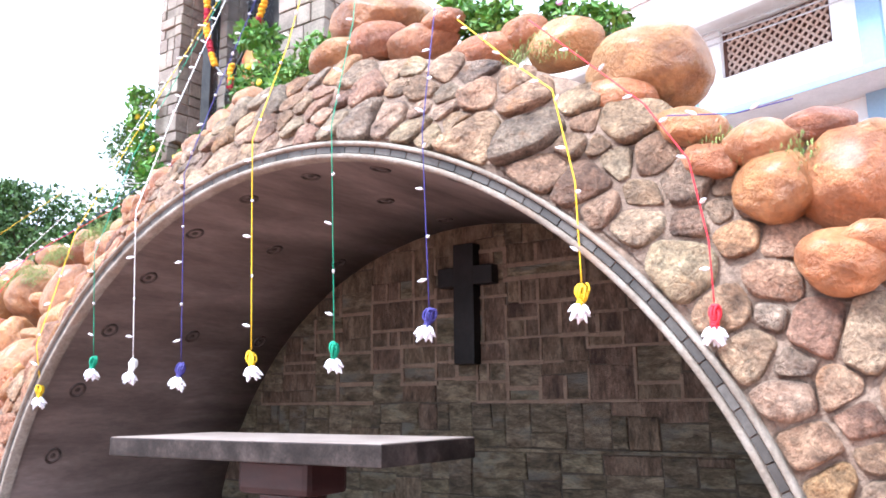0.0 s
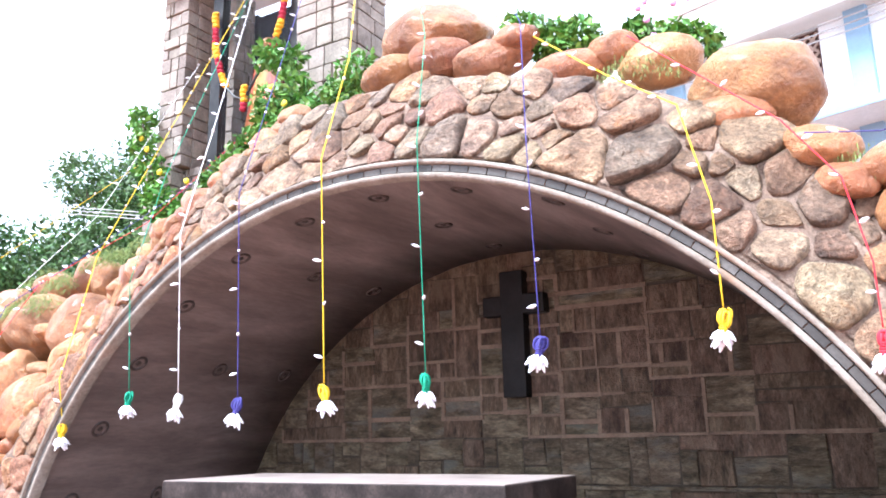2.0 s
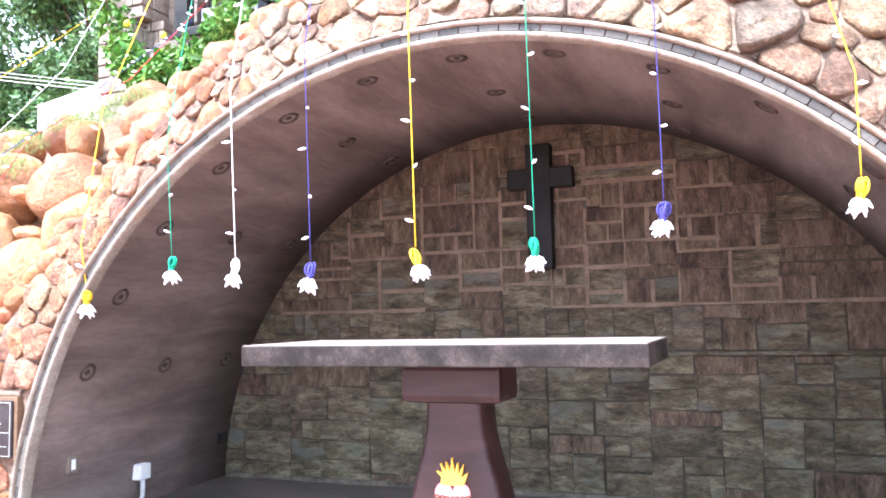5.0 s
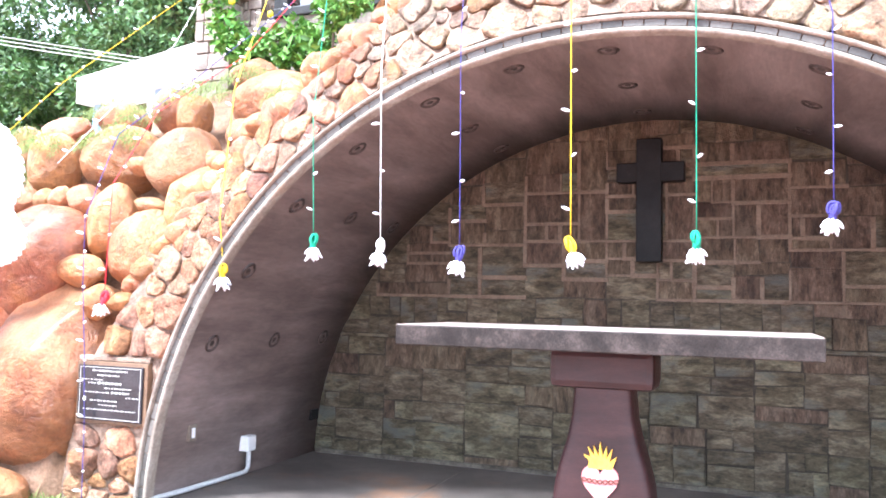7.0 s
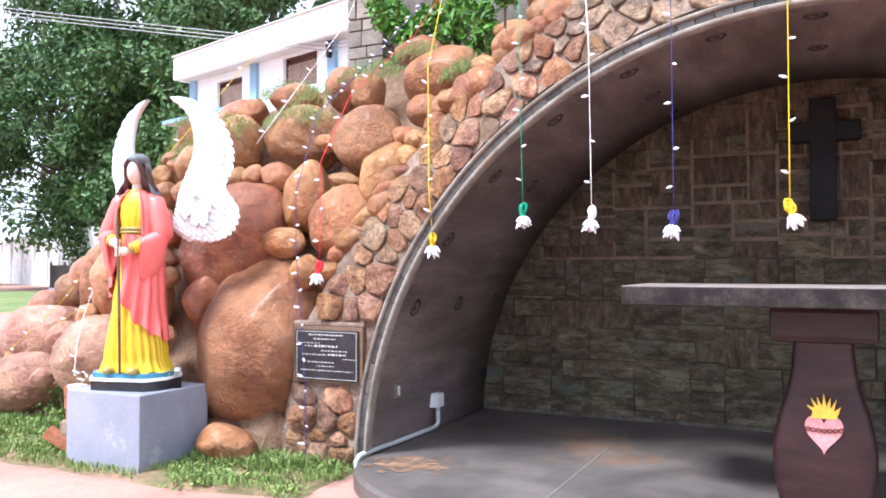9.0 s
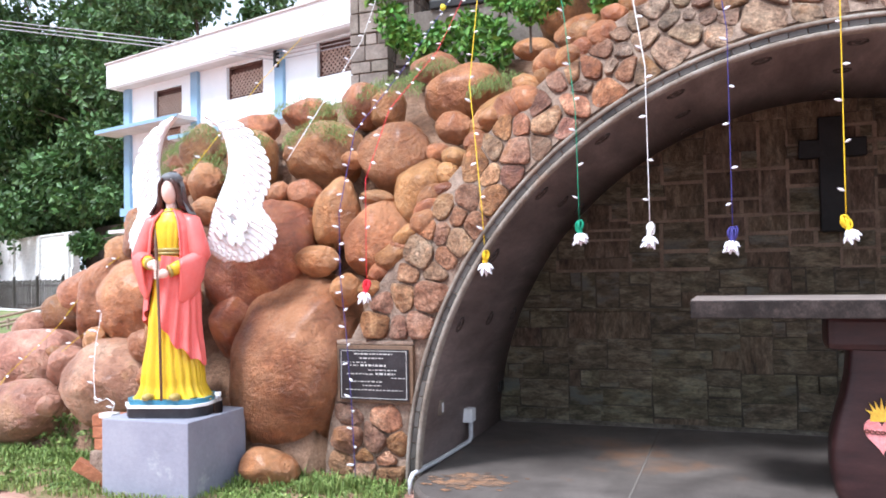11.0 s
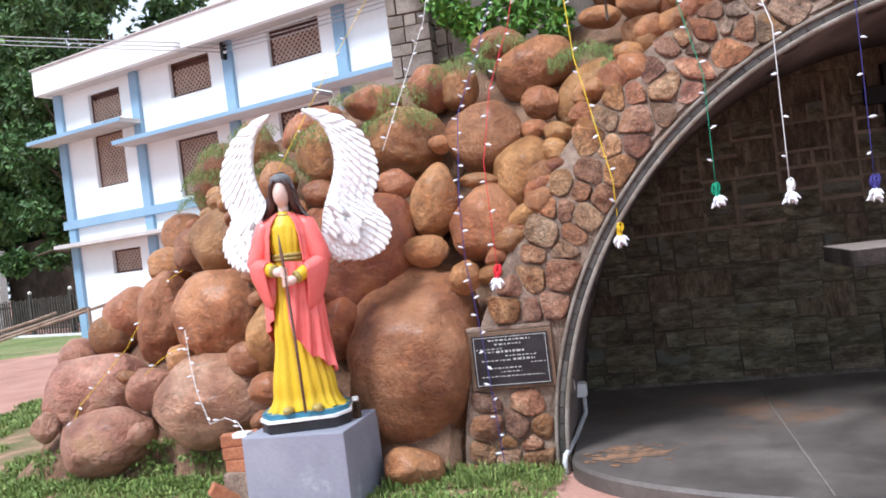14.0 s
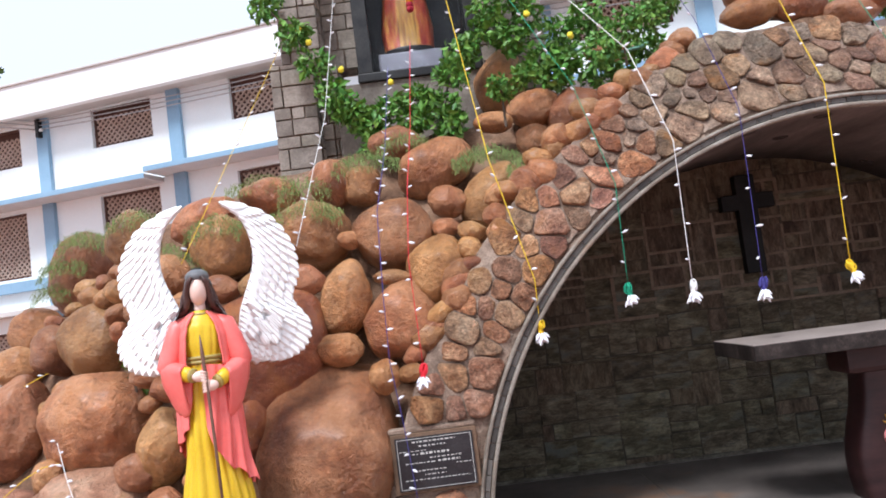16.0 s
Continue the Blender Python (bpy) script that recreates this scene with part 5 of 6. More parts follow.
def light_string(points, colour, tassel=True, seed=1, gap=0.215, thick=0.004):
    """A coloured cord from its anchor down to the hanging end, with white bulbs, and a knotted tassel at the end."""
    rng = random.Random(seed)
    end = Vector(points[-1])
    word = {"blue": "dark blue"}.get(colour, colour)
    label = "hanging %s cord with white bulbs and a knotted tassel" % word if tassel else "%s cord of white bulbs strung over the boulders" % word
    g = thing("light_string", end, label, "light string", "festive light strings")
    mat = CORDS[colour]
    part("cord", tube(smooth_path(points, 6), 0.62 * thick, 6), mat, g, "", True)
    s, k = 0.12, 0
    pts = [Vector(p) for p in points][::-1]
    for a, b in zip(pts, pts[1:]):
        length = (b - a).length
        while s < length:
            p = a.lerp(b, s / length)
            side = 1 if k % 2 else -1
            put_bulb(p + Vector((0.004 * side, -0.004, 0)), (side * rng.uniform(0.5, 1.0), -0.5, rng.uniform(-0.35, 0.5)), g, rng.uniform(0.85, 1.15))
            s += gap * rng.uniform(0.85, 1.2)
            k += 1
        s -= length
    if tassel:
        skew = Vector((rng.uniform(-0.45, 0.45), rng.uniform(-0.3, 0.1), 0))
        coil = []
        for j in range(7):
            c = end + Vector((rng.uniform(-0.013, 0.013), rng.uniform(-0.013, 0.013), -0.032 - 0.003 * j))
            a0, rad = math.pi * j / 7 + rng.uniform(-0.3, 0.3), rng.uniform(0.012, 0.021)
            for q in range(12):
                a = 2 * math.pi * q / 12
                h = rad * math.sin(a)
                coil.append(c - skew * 0.02 + skew * 0.5 * 0.026 * (1 - math.cos(a)) + Vector((h * math.cos(a0), h * math.sin(a0), 0.026 * math.cos(a))))
        for j in range(5):
            for q in range(12):
                a = 2 * math.pi * q / 12
                coil.append(end + skew * 0.012 * j * 0.5 + Vector((0.013 * math.cos(a), 0.013 * math.sin(a), -0.045 - 0.009 * (j + q / 12))))
        bm = tube(coil, 0.0052, 5)
        part("knot", bm, mat, g, "", True)
        for j in range(18):
            a = 2 * math.pi * j / 18 * 2.4
            spread = 0.3 + 1.5 * (j / 18) ** 1.3
            put_bulb(end + skew * 0.03 + Vector((0.010 * math.cos(a), 0.010 * math.sin(a), -0.085 - 0.012 * (j % 3))), (skew.x + spread * math.cos(a) * 0.75, skew.y + spread * math.sin(a) * 0.75, -1.0), g, rng.uniform(1.15, 1.55))
    return g




def over_front(x, z, colour, seed, tx, thick=0.004):
    """From the shrine over the rubble front, then straight down inside the arch."""
    zr = math.sqrt(2.74 ** 2 - x * x)
    x1, z1 = tx, math.sqrt(3.42 ** 2 - tx * tx)
    return light_string([Vector((-2.5, 1.85, 5.6)) if seed < 4 else Vector((0.45 * x - 1.2, 1.9, 6.5)), (x1, lean(x1, z1) * 0.6 - 0.05, z1 + 0.02), (x, -0.075, zr), (x, -0.03, z + 0.09)], colour, True, seed, thick=thick)


over_front(-2.12, 1.40, "yellow", 1, -2.28, 0.0048)
over_front(-1.54, 1.56, "green", 2, -1.66)
over_front(-1.14, 1.53, "white", 3, -1.26, 0.0048)
over_front(-0.70, 1.49, "blue", 4, -0.78)
over_front(-0.14, 1.53, "yellow", 5, -0.20, 0.0052)
over_front(0.43, 1.55, "green", 6, 0.30)
over_front(0.985, 1.67, "blue", 7, 0.85)
light_string([(0.45, 0.75, 3.75), (1.25, 0.25, 2.96), (1.62, -0.03, 2.62), (1.72, -0.06, 2.2), (1.72, -0.04, 1.80)], "yellow", True, 8, thick=0.0052)
light_string([(1.35, 0.30, 3.15), (1.98, 0.05, 2.50), (2.16, -0.02, 2.22), (2.22, -0.05, 1.9), (2.22, -0.04, 1.68)], "red", True, 9, thick=0.0045)
light_string([(-2.70, 1.85, 4.0), (-2.78, 1.0, 3.05), (-2.84, 0.20, 2.45), (-2.88, -0.10, 1.95), (-2.87, -0.13, 1.32)], "red", True, 10)
light_string([(-2.92, 1.85, 3.8), (-2.98, 0.75, 2.85), (-3.05, 0.10, 2.3), (-3.06, -0.12, 1.75), (-3.07, -0.10, 1.35), (-3.03, -0.10, 0.95), (-3.00, -0.10, 0.5), (-2.97, -0.12, 0.03)], "blue", False, 11, 0.11)
light_string([(-3.25, 1.86, 4.9), (-3.42, 1.0, 3.2), (-3.60, 0.15, 2.15)], "white", False, 12, 0.16)
light_string([(-3.85, 1.88, 4.1), (-4.10, 0.6, 2.85), (-4.32, 0.05, 2.12)], "yellow", False, 13, 0.2)
light_string([(-5.40, 0.38, 1.27), (-5.26, 0.17, 1.07), (-5.13, -0.02, 0.88), (-5.00, -0.18, 0.69), (-4.84, -0.33, 0.50), (-4.71, -0.36, 0.54), (-4.59, -0.42, 0.52), (-4.45, -0.60, 0.50)], "white", False, 14, 0.13)
light_string([(-5.52, 0.65, 1.53), (-5.88, 0.80, 1.41), (-5.96, 0.45, 0.98), (-6.14, 0.33, 0.76), (-6.26, 0.21, 0.59), (-6.21, 0.00, 0.42)], "yellow", False, 15, 0.16)
light_string([(-5.22, 0.08, 0.97), (-5.35, 0.13, 0.95), (-5.48, 0.15, 0.89), (-5.62, 0.14, 0.79)], "yellow", False, 16, 0.15)
light_string([(2.5, 0.2, 2.45), (2.3, 0.15, 2.42), (2.05, 0.10, 2.45)], "blue", False, 17, 0.2)

tagged(link("cord_box", box(-4.50, -4.40, -0.66, -0.58, 0.47, 0.50, 0.006), WHITEP, smooth=False), "small white plastic controller of the light string", "controller")

# overhead service cables
def cable(points, sag, r=0.018):
    pts = []
    for a, b in zip(points, points[1:]):
        a, b = Vector(a), Vector(b)
        for k in range(13):
            t = k / 12
            pts.append(a.lerp(b, t) - Vector((0, 0, sag * 4 * t * (1 - t))))
    g = thing("service_cable", points[-1], "grey overhead service cable running to the building", "cable", "overhead cables")
    part("cable", tube(pts, r, 5), WIRE, g, "", True)


for k in range(3):
    cable([(-40, 8 + 0.1 * k, 12.6 - 0.12 * k), BM @ Vector((-0.38, -0.18, 6.62 - 0.09 * k)), BM @ Vector((10.3, -0.2, 6.66 - 0.1 * k)), BM @ Vector((16.5, -0.2, 6.7 - 0.1 * k))], 0.12, 0.012)
ins = thing("cable_bracket", BM @ Vector((-0.38, -0.1, 6.3)), "dark metal cable bracket on a blue pilaster", "bracket")
part("arm", box(-0.42, -0.34, -0.22, -0.10, 6.28, 6.66, 0.004, None, BM), DARKMETAL, ins)
part("insulator", box(-0.52, -0.28, -0.20, -0.14, 6.40, 6.46, 0.01, None, BM), WHITEP, ins)

# green hose coiled over the mound
hs = thing("garden_hose", (-1.1, 1.2, 3.4), "pale green garden hose lying over the mound", "hose")
part("hose_run", tube([(-1.55, 1.7, 3.85), (-1.35, 1.45, 3.62), (-1.1, 1.3, 3.50), (-0.85, 1.3, 3.53), (-0.70, 1.4, 3.62), (-0.68, 1.6, 3.75)], 0.014, 8), HOSE, hs, "", True)


# ---- leaves and grass ----
def leaf_cloud(name, centres, radius, count, size, mat, parent, seed, squash=0.8, bent=0.25, label=""):
    """Many small folded leaves scattered round the given centres."""
    rng = np.random.default_rng(seed)
    cs = np.array(centres, float)
    pick = rng.integers(0, len(cs), count)
    d = rng.normal(size=(count, 3))
    d /= np.linalg.norm(d, axis=1)[:, None]
    rr = radius * (0.45 + 0.6 * rng.random(count)) if np.isscalar(radius) else np.array(radius)[pick] * (0.45 + 0.6 * rng.random(count))
    p = cs[pick] + d * rr[:, None] * np.array([1, 1, squash])
    u = d + 0.9 * rng.normal(size=(count, 3)) + np.array([0, 0, -0.3])
    u /= np.linalg.norm(u, axis=1)[:, None]
    w = np.cross(u, rng.normal(size=(count, 3)))
    w /= np.linalg.norm(w, axis=1)[:, None]
    n = np.cross(u, w)
    s = size * (0.6 + 0.8 * rng.random(count))[:, None]
    a, b = p - u * s * 0.5, p + u * s * 0.5
    l, r = p - w * s * 0.26 + n * s * bent * 0.4, p + w * s * 0.26 + n * s * bent * 0.4
    verts = np.stack([a, l, b, r], 1).reshape(-1, 3)
    i = np.arange(count) * 4
    faces = np.concatenate([np.stack([i, i + 1, i + 2], 1), np.stack([i, i + 2, i + 3], 1)]).tolist()
    return from_arrays(name, verts.tolist(), faces, mat, parent, False, label)


def tree(x, y, height, spread, seed, label, leaves=9000, size=0.26, low=0.25):
    rng = random.Random(seed)
    t = thing("tree", (x, y, 0), label, "tree", "trees behind the grotto")
    trunk = [Vector((x, y, -0.1)), Vector((x + 0.2, y, height * 0.18)), Vector((x - 0.1, y + 0.2, height * 0.4)), Vector((x + 0.1, y, height * 0.72))]
    bm = tube(trunk, [0.30, 0.24, 0.18, 0.07], 10)
    centres, radii = [], []
    for k in range(40):
        h = height * (low + (0.92 - low) * rng.random())
        a = rng.uniform(0, 2 * math.pi)
        w = spread * (0.45 + 0.55 * rng.random()) * math.sin(math.pi * min(0.93, 0.18 + 0.75 * (h / height)))
        p = Vector((x + w * math.cos(a), y + w * math.sin(a), h))
        root = trunk[1].lerp(trunk[3], min(1, max(0, h / height - 0.15)))
        tube([root, root.lerp(p, 0.5) + Vector((0, 0, 0.3)), p], [0.09, 0.055, 0.02], 6, bm)
        centres.append(tuple(p))
        radii.append(spread * rng.uniform(0.20, 0.38))
    part("trunk", bm, BARK, t, "", True)
    leaf_cloud("crown", centres, radii, leaves, size, TREELEAF, t, seed, 0.8)


tree(-31.0, 29.0, 22.0, 6.5, 11, "large dark green feathery tree behind the compound wall", 30000, 0.40, 0.16)
tree(-41.0, 34.0, 23.0, 7.5, 12, "broad dark green tree over the compound wall", 22000, 0.40, 0.16)
tree(-27.3, 31.0, 20.0, 6.5, 13, "tall leafy tree rising behind the building", 24000, 0.42, 0.16)
tree(-53.0, 37.5, 25.0, 8.5, 14, "broad dark tree far behind the yard", 26000, 0.44, 0.2)
tree(-44.0, 21.5, 15.5, 4.6, 18, "pale green tree beyond the lawn", 18000, 0.34, 0.4)
tree(-37.5, 31.5, 14.0, 6.0, 15, "broad dark tree with foliage down to the wall", 24000, 0.38, 0.16)
tree(-22.8, 21.5, 13.5, 2.9, 16, "feathery green tree beside the building corner", 20000, 0.26, 0.20)


# vine round the shrine
vine = thing("flowering_vine", (-2.7, 1.7, 3.3), "bright green creeper with yellow flowers below the shrine", "vine")
line = [(-3.92, 1.78, 4.45), (-3.68, 1.62, 4.10), (-3.52, 1.60, 3.82), (-3.40, 1.58, 3.54), (-3.22, 1.56, 3.32), (-3.10, 1.55, 3.22), (-2.93, 1.58, 3.36), (-2.70, 1.58, 3.40), (-2.50, 1.56, 3.32), (-2.38, 1.56, 3.58),
        (-2.27, 1.55, 3.76), (-2.02, 1.55, 3.92), (-1.84, 1.52, 3.80), (-1.70, 1.52, 3.96), (-1.42, 1.50, 3.80), (-1.62, 1.5, 3.60), (-1.20, 1.48, 3.90), (-1.00, 1.45, 3.48), (-1.20, 1.45, 3.40), (-1.54, 1.46, 3.42),
        (-1.44, 1.48, 3.58), (-0.76, 1.42, 3.56), (-2.03, 1.55, 4.10), (-1.74, 1.52, 4.16), (-1.85, 1.55, 4.45), (-2.10, 1.6, 4.55), (-3.05, 1.52, 3.05), (-2.75, 1.55, 3.22), (-2.45, 1.52, 3.15), (-3.30, 1.56, 3.40)]
part("stems", tube(smooth_path(line[:10], 3), 0.008, 5), BARK, vine, "", True)
leaf_cloud("leaves", line, 0.165, 5200, 0.08, LEAF, vine, 21, 0.85)
for k, (x, y, z) in enumerate(((-3.62, 1.55, 4.12), (-3.30, 1.52, 3.72), (-2.90, 1.48, 3.55), (-1.72, 1.38, 3.95), (-1.40, 1.30, 3.70), (-3.55, 1.56, 4.0), (-1.9, 1.42, 4.15))):
    part("flower", blob((x, y, z), (0.028, 0.02, 0.028), 2, None, 0, 0.6, k), YFLOWER, vine, "yellow blossom", True)

for k, (name_, cs, rad, n, label) in enumerate((
        ("shrub", [(0.72, 0.75, 3.52), (0.86, 0.72, 3.46), (0.60, 0.8, 3.62), (0.98, 0.7, 3.42)], 0.13, 1100, "small feathery green shrub between boulders"),
        ("shrub", [(1.30, 0.72, 3.36), (1.48, 0.70, 3.30), (1.60, 0.72, 3.24)], 0.10, 700, "small green shrub with mauve flowers"),
        ("shrub", [(-1.05, 1.05, 3.62), (-0.85, 1.0, 3.68), (-1.25, 1.0, 3.45), (-0.7, 1.0, 3.8)], 0.17, 1300, "leafy green shrub on top of the mound"),
        ("shrub", [(-2.05, 1.0, 3.25), (-1.85, 0.95, 3.32)], 0.12, 600, "leafy green shrub on the mound"),
        ("shrub", [(-4.80, 0.35, 1.55), (-4.74, 0.30, 1.46), (-4.66, 0.28, 1.38)], 0.08, 260, "small weed growing between boulders"))):
    t = thing(name_, cs[0], label, "shrub")
    part("stems", tube([Vector(cs[0]) - Vector((0, 0, 0.3)), Vector(cs[0]), Vector(cs[-1])], [0.012, 0.008, 0.004], 5), BARK, t)
    leaf_cloud("leaves", cs, rad, n, 0.055, LEAF, t, 40 + k, 0.9)
    if k == 1:
        for q in range(9):
            rng = random.Random(q)
            part("flower", blob((1.28 + 0.36 * rng.random(), 0.62, 3.24 + 0.25 * rng.random()), (0.018, 0.015, 0.018), 2, None, 0, 0.5, q), PFLOWER, t, "mauve blossom", True)


def blades(name, roots, mat, label, category, height, droop, seed, width=0.006):
    """Grass: thin bent blades, each of two pieces."""
    rng = random.Random(seed)
    verts, faces = [], []
    for (x, y, z) in roots:
        a = rng.uniform(0, 2 * math.pi)
        h = height * rng.uniform(0.5, 1.3)
        dx, dy = math.cos(a), math.sin(a)
        wx, wy = -dy * width, dx * width
        out = h * rng.uniform(0.15, 0.6)
        m = (x + dx * out * 0.4, y + dy * out * 0.4 - droop * h * 0.3, z + h * (0.6 - 0.5 * droop))
        t = (x + dx * out, y + dy * out - droop * h * 0.8, z + h * (1 - 2.4 * droop))
        i = len(verts)
        verts += [(x - wx, y - wy, z), (x + wx, y + wy, z), (m[0] + wx * 0.7, m[1] + wy * 0.7, m[2]), (m[0] - wx * 0.7, m[1] - wy * 0.7, m[2]), t]
        faces += [(i, i + 1, i + 2, i + 3), (i + 3, i + 2, i + 4)]
    ob = from_arrays(name, verts, faces, mat)
    return tagged(ob, label, category, kind="stuff")


rng = random.Random(5)
roots = []
while len(roots) < 10000:
    x, y = rng.uniform(-7.5, -2.6), rng.uniform(-0.95, 0.05)
    if x < -5.3:
        y = rng.uniform(-0.8, 0.3 if x > -6.2 else 1.0)
    if y < -0.80 + 0.06 * noise.noise(Vector((x * 3, 0, 0))) - 0.10 * (x < -3.3):
        continue
    if noise.noise(Vector((x * 2.4, y * 2.4, 7))) < -0.16 or (-4.40 < x < -3.73 and -0.77 < y < -0.15):
        continue
    roots.append((x, y, 0.035))
blades("grass", roots, BLADE, "short green grass round the plinth and boulders", "grass", 0.055, 0.15, 6, 0.0040)
roots = []
while len(roots) < 3600:
    x, y = rng.uniform(-6.8, -2.85), rng.uniform(-0.42, -0.12)
    if x < -4.5:
        y += retreat(x)[0] + rng.uniform(0, 0.25)
    if (x < -4.4 or x > -3.7) and noise.noise(Vector((x * 5, y * 5, 4))) > -0.15:
        roots.append((x, y, max(0.03, mound_z(x, y) - 0.01) if x < -4.5 else 0.03))
blades("tall_grass", roots, BLADE, "taller grass growing against the foot of the mound", "grass", 0.105, 0.12, 9, 0.004)
roots = []
while len(roots) < 9000:
    x = rng.uniform(-10.3, -6.3)
    y = -0.2 - 0.85 * (x + 6.3) + rng.uniform(-0.1, 1.5)
    if noise.noise(Vector((x * 1.6, y * 1.6, 2))) > -0.1:
        roots.append((x, y, 0.02))
blades("lawn_grass", roots, BLADE, "patchy grass on the lawn", "grass", 0.075, 0.1, 7, 0.008)


crng = random.Random(31)
clumps = []
while len(clumps) < 120:
    x = crng.uniform(-7.4, -2.65)
    y = crng.uniform(-0.82, -0.1) if x > -5.4 else crng.uniform(-0.7, 0.1) + 0.75 * max(0.0, -6.0 - x)
    if not (-4.5 < x < -3.65 and -0.86 < y < -0.05):
        clumps.append((x, y, 0.035))
for k in range(46):
    x, y = crng.uniform(-6.9, -4.5), crng.uniform(-0.30, 0.12)
    y += retreat(x)[0]
    clumps.append((x, y, max(0.035, mound_z(x, y)) + 0.02))
cover = leaf_cloud("ground_weeds", clumps, [crng.uniform(0.06, 0.17) for _ in clumps], 15000, 0.034, BLADE, None, 33, 0.30, 0.3)
tagged(cover, "low leafy green weeds spreading over the grass bed", "weeds", kind="stuff")


def weeds(at, rx, count, seed, fall=0.16):
    """A mat of fine weed that drapes forward and down from its root line."""
    rng = random.Random(seed)
    r = []
    for _ in range(count):
        u = rng.uniform(-1, 1)
        t = rng.random() ** 1.6
        wave = 0.5 + 0.5 * noise.noise(Vector((at[0] * 5 + u * 4, seed, 0)))
        r.append((at[0] + rx * u, at[1] + rng.uniform(-0.04, 0.14) * (1 - t) - 0.10 * t ** 0.7, at[2] + rng.uniform(-0.02, 0.05) * (1 - u * u) - fall * t * (0.3 + wave) - 0.06 * u * u))
    blades("hanging_weeds", r, MOSS, "thin green weeds trailing over the boulders", "weeds", 0.042, 0.7, seed, 0.0022)


for k, (x, y, z, rx, n) in enumerate(((-3.60, 0.62, 2.48, 0.27, 560), (-3.15, 0.98, 2.86, 0.26, 520), (-2.85, 1.12, 3.0, 0.22, 300), (-2.25, 0.92, 2.78, 0.26, 600), (-1.98, 0.62, 2.62, 0.15, 300), (-4.24, 0.60, 2.46, 0.2, 420),
                                         (-4.95, 1.0, 2.64, 0.2, 320), (-4.62, 0.62, 2.30, 0.16, 300), (-3.95, 0.98, 2.78, 0.28, 360), (1.95, 0.36, 2.50, 0.2, 260), (2.22, 0.30, 2.38, 0.16, 320), (2.5, 0.22, 2.28, 0.12, 160),
                                         (-5.62, 1.62, 2.62, 0.22, 500), (-5.78, 1.60, 2.42, 0.2, 500), (-5.9, 1.6, 2.22, 0.16, 300), (1.35, 0.42, 3.08, 0.2, 200), (-4.45, 0.66, 2.2, 0.18, 300), (-3.62, 0.9, 2.7, 0.2, 300))):
    weeds((x, y, z), rx, int(2.2 * n), 60 + k)

# ---- pieces of the setting: rubble, slate slabs, rim tiles ----
def clip(poly, n, d):
    """Keep the part of a polygon where p.n <= d."""
    out = []
    for i in range(len(poly)):
        a, b = poly[i], poly[(i + 1) % len(poly)]
        da, db = a[0] * n[0] + a[1] * n[1] - d, b[0] * n[0] + b[1] * n[1] - d
        if da <= 0:
            out.append(a)
        if da * db < 0:
            t = da / (da - db)
            out.append((a[0] + (b[0] - a[0]) * t, a[1] + (b[1] - a[1]) * t))
    return out


def rounded(poly, times=2):
    for _ in range(times):
        out = []
        for i in range(len(poly)):
            a, b = poly[i], poly[(i + 1) % len(poly)]
            out += [(a[0] * 0.83 + b[0] * 0.17, a[1] * 0.83 + b[1] * 0.17), (a[0] * 0.17 + b[0] * 0.83, a[1] * 0.17 + b[1] * 0.83)]
        poly = out
    return poly


def resample(poly, n):
    d = [0.0]
    for i in range(len(poly)):
        a, b = poly[i], poly[(i + 1) % len(poly)]
        d.append(d[-1] + math.hypot(b[0] - a[0], b[1] - a[1]))
    out = []
    for k in range(n):
        s = d[-1] * k / n
        i = max(j for j in range(len(poly)) if d[j] <= s)
        a, b = poly[i], poly[(i + 1) % len(poly)]
        f = (s - d[i]) / max(1e-9, d[i + 1] - d[i])
        out.append((a[0] + (b[0] - a[0]) * f, a[1] + (b[1] - a[1]) * f))
    return out


rng = random.Random(42)
sites = []
tries = 0
while tries < 26000:
    tries += 1
    x, z = rng.uniform(-3.5, 3.6), rng.uniform(-0.08, 3.6)
    r, th = math.hypot(x, z), math.degrees(math.atan2(z, x))
    if z < 0:
        r, th = abs(x), 180 if x < 0 else 0
    if r < ARCH + 0.15 or r > rim_out(max(0, th)) - 0.02:
        continue
    if -3.15 < x < -2.55 and 0.48 < z < 0.95:
        continue
    size = rng.uniform(0.18, 0.27) if x > 0.4 and rng.random() < 0.35 and tries < 3000 else rng.uniform(0.085, 0.185) if x > -0.8 else rng.uniform(0.085, 0.165)
    if all((x - a) ** 2 + (z - b) ** 2 > (0.5 * (size + c)) ** 2 for a, b, c in sites):
        sites.append((x, z, size))
sites.sort(key=lambda q: math.hypot(q[0], q[1]) - rim_out(max(0, math.degrees(math.atan2(q[1], q[0])))))
made, rest = 0, bmesh.new()
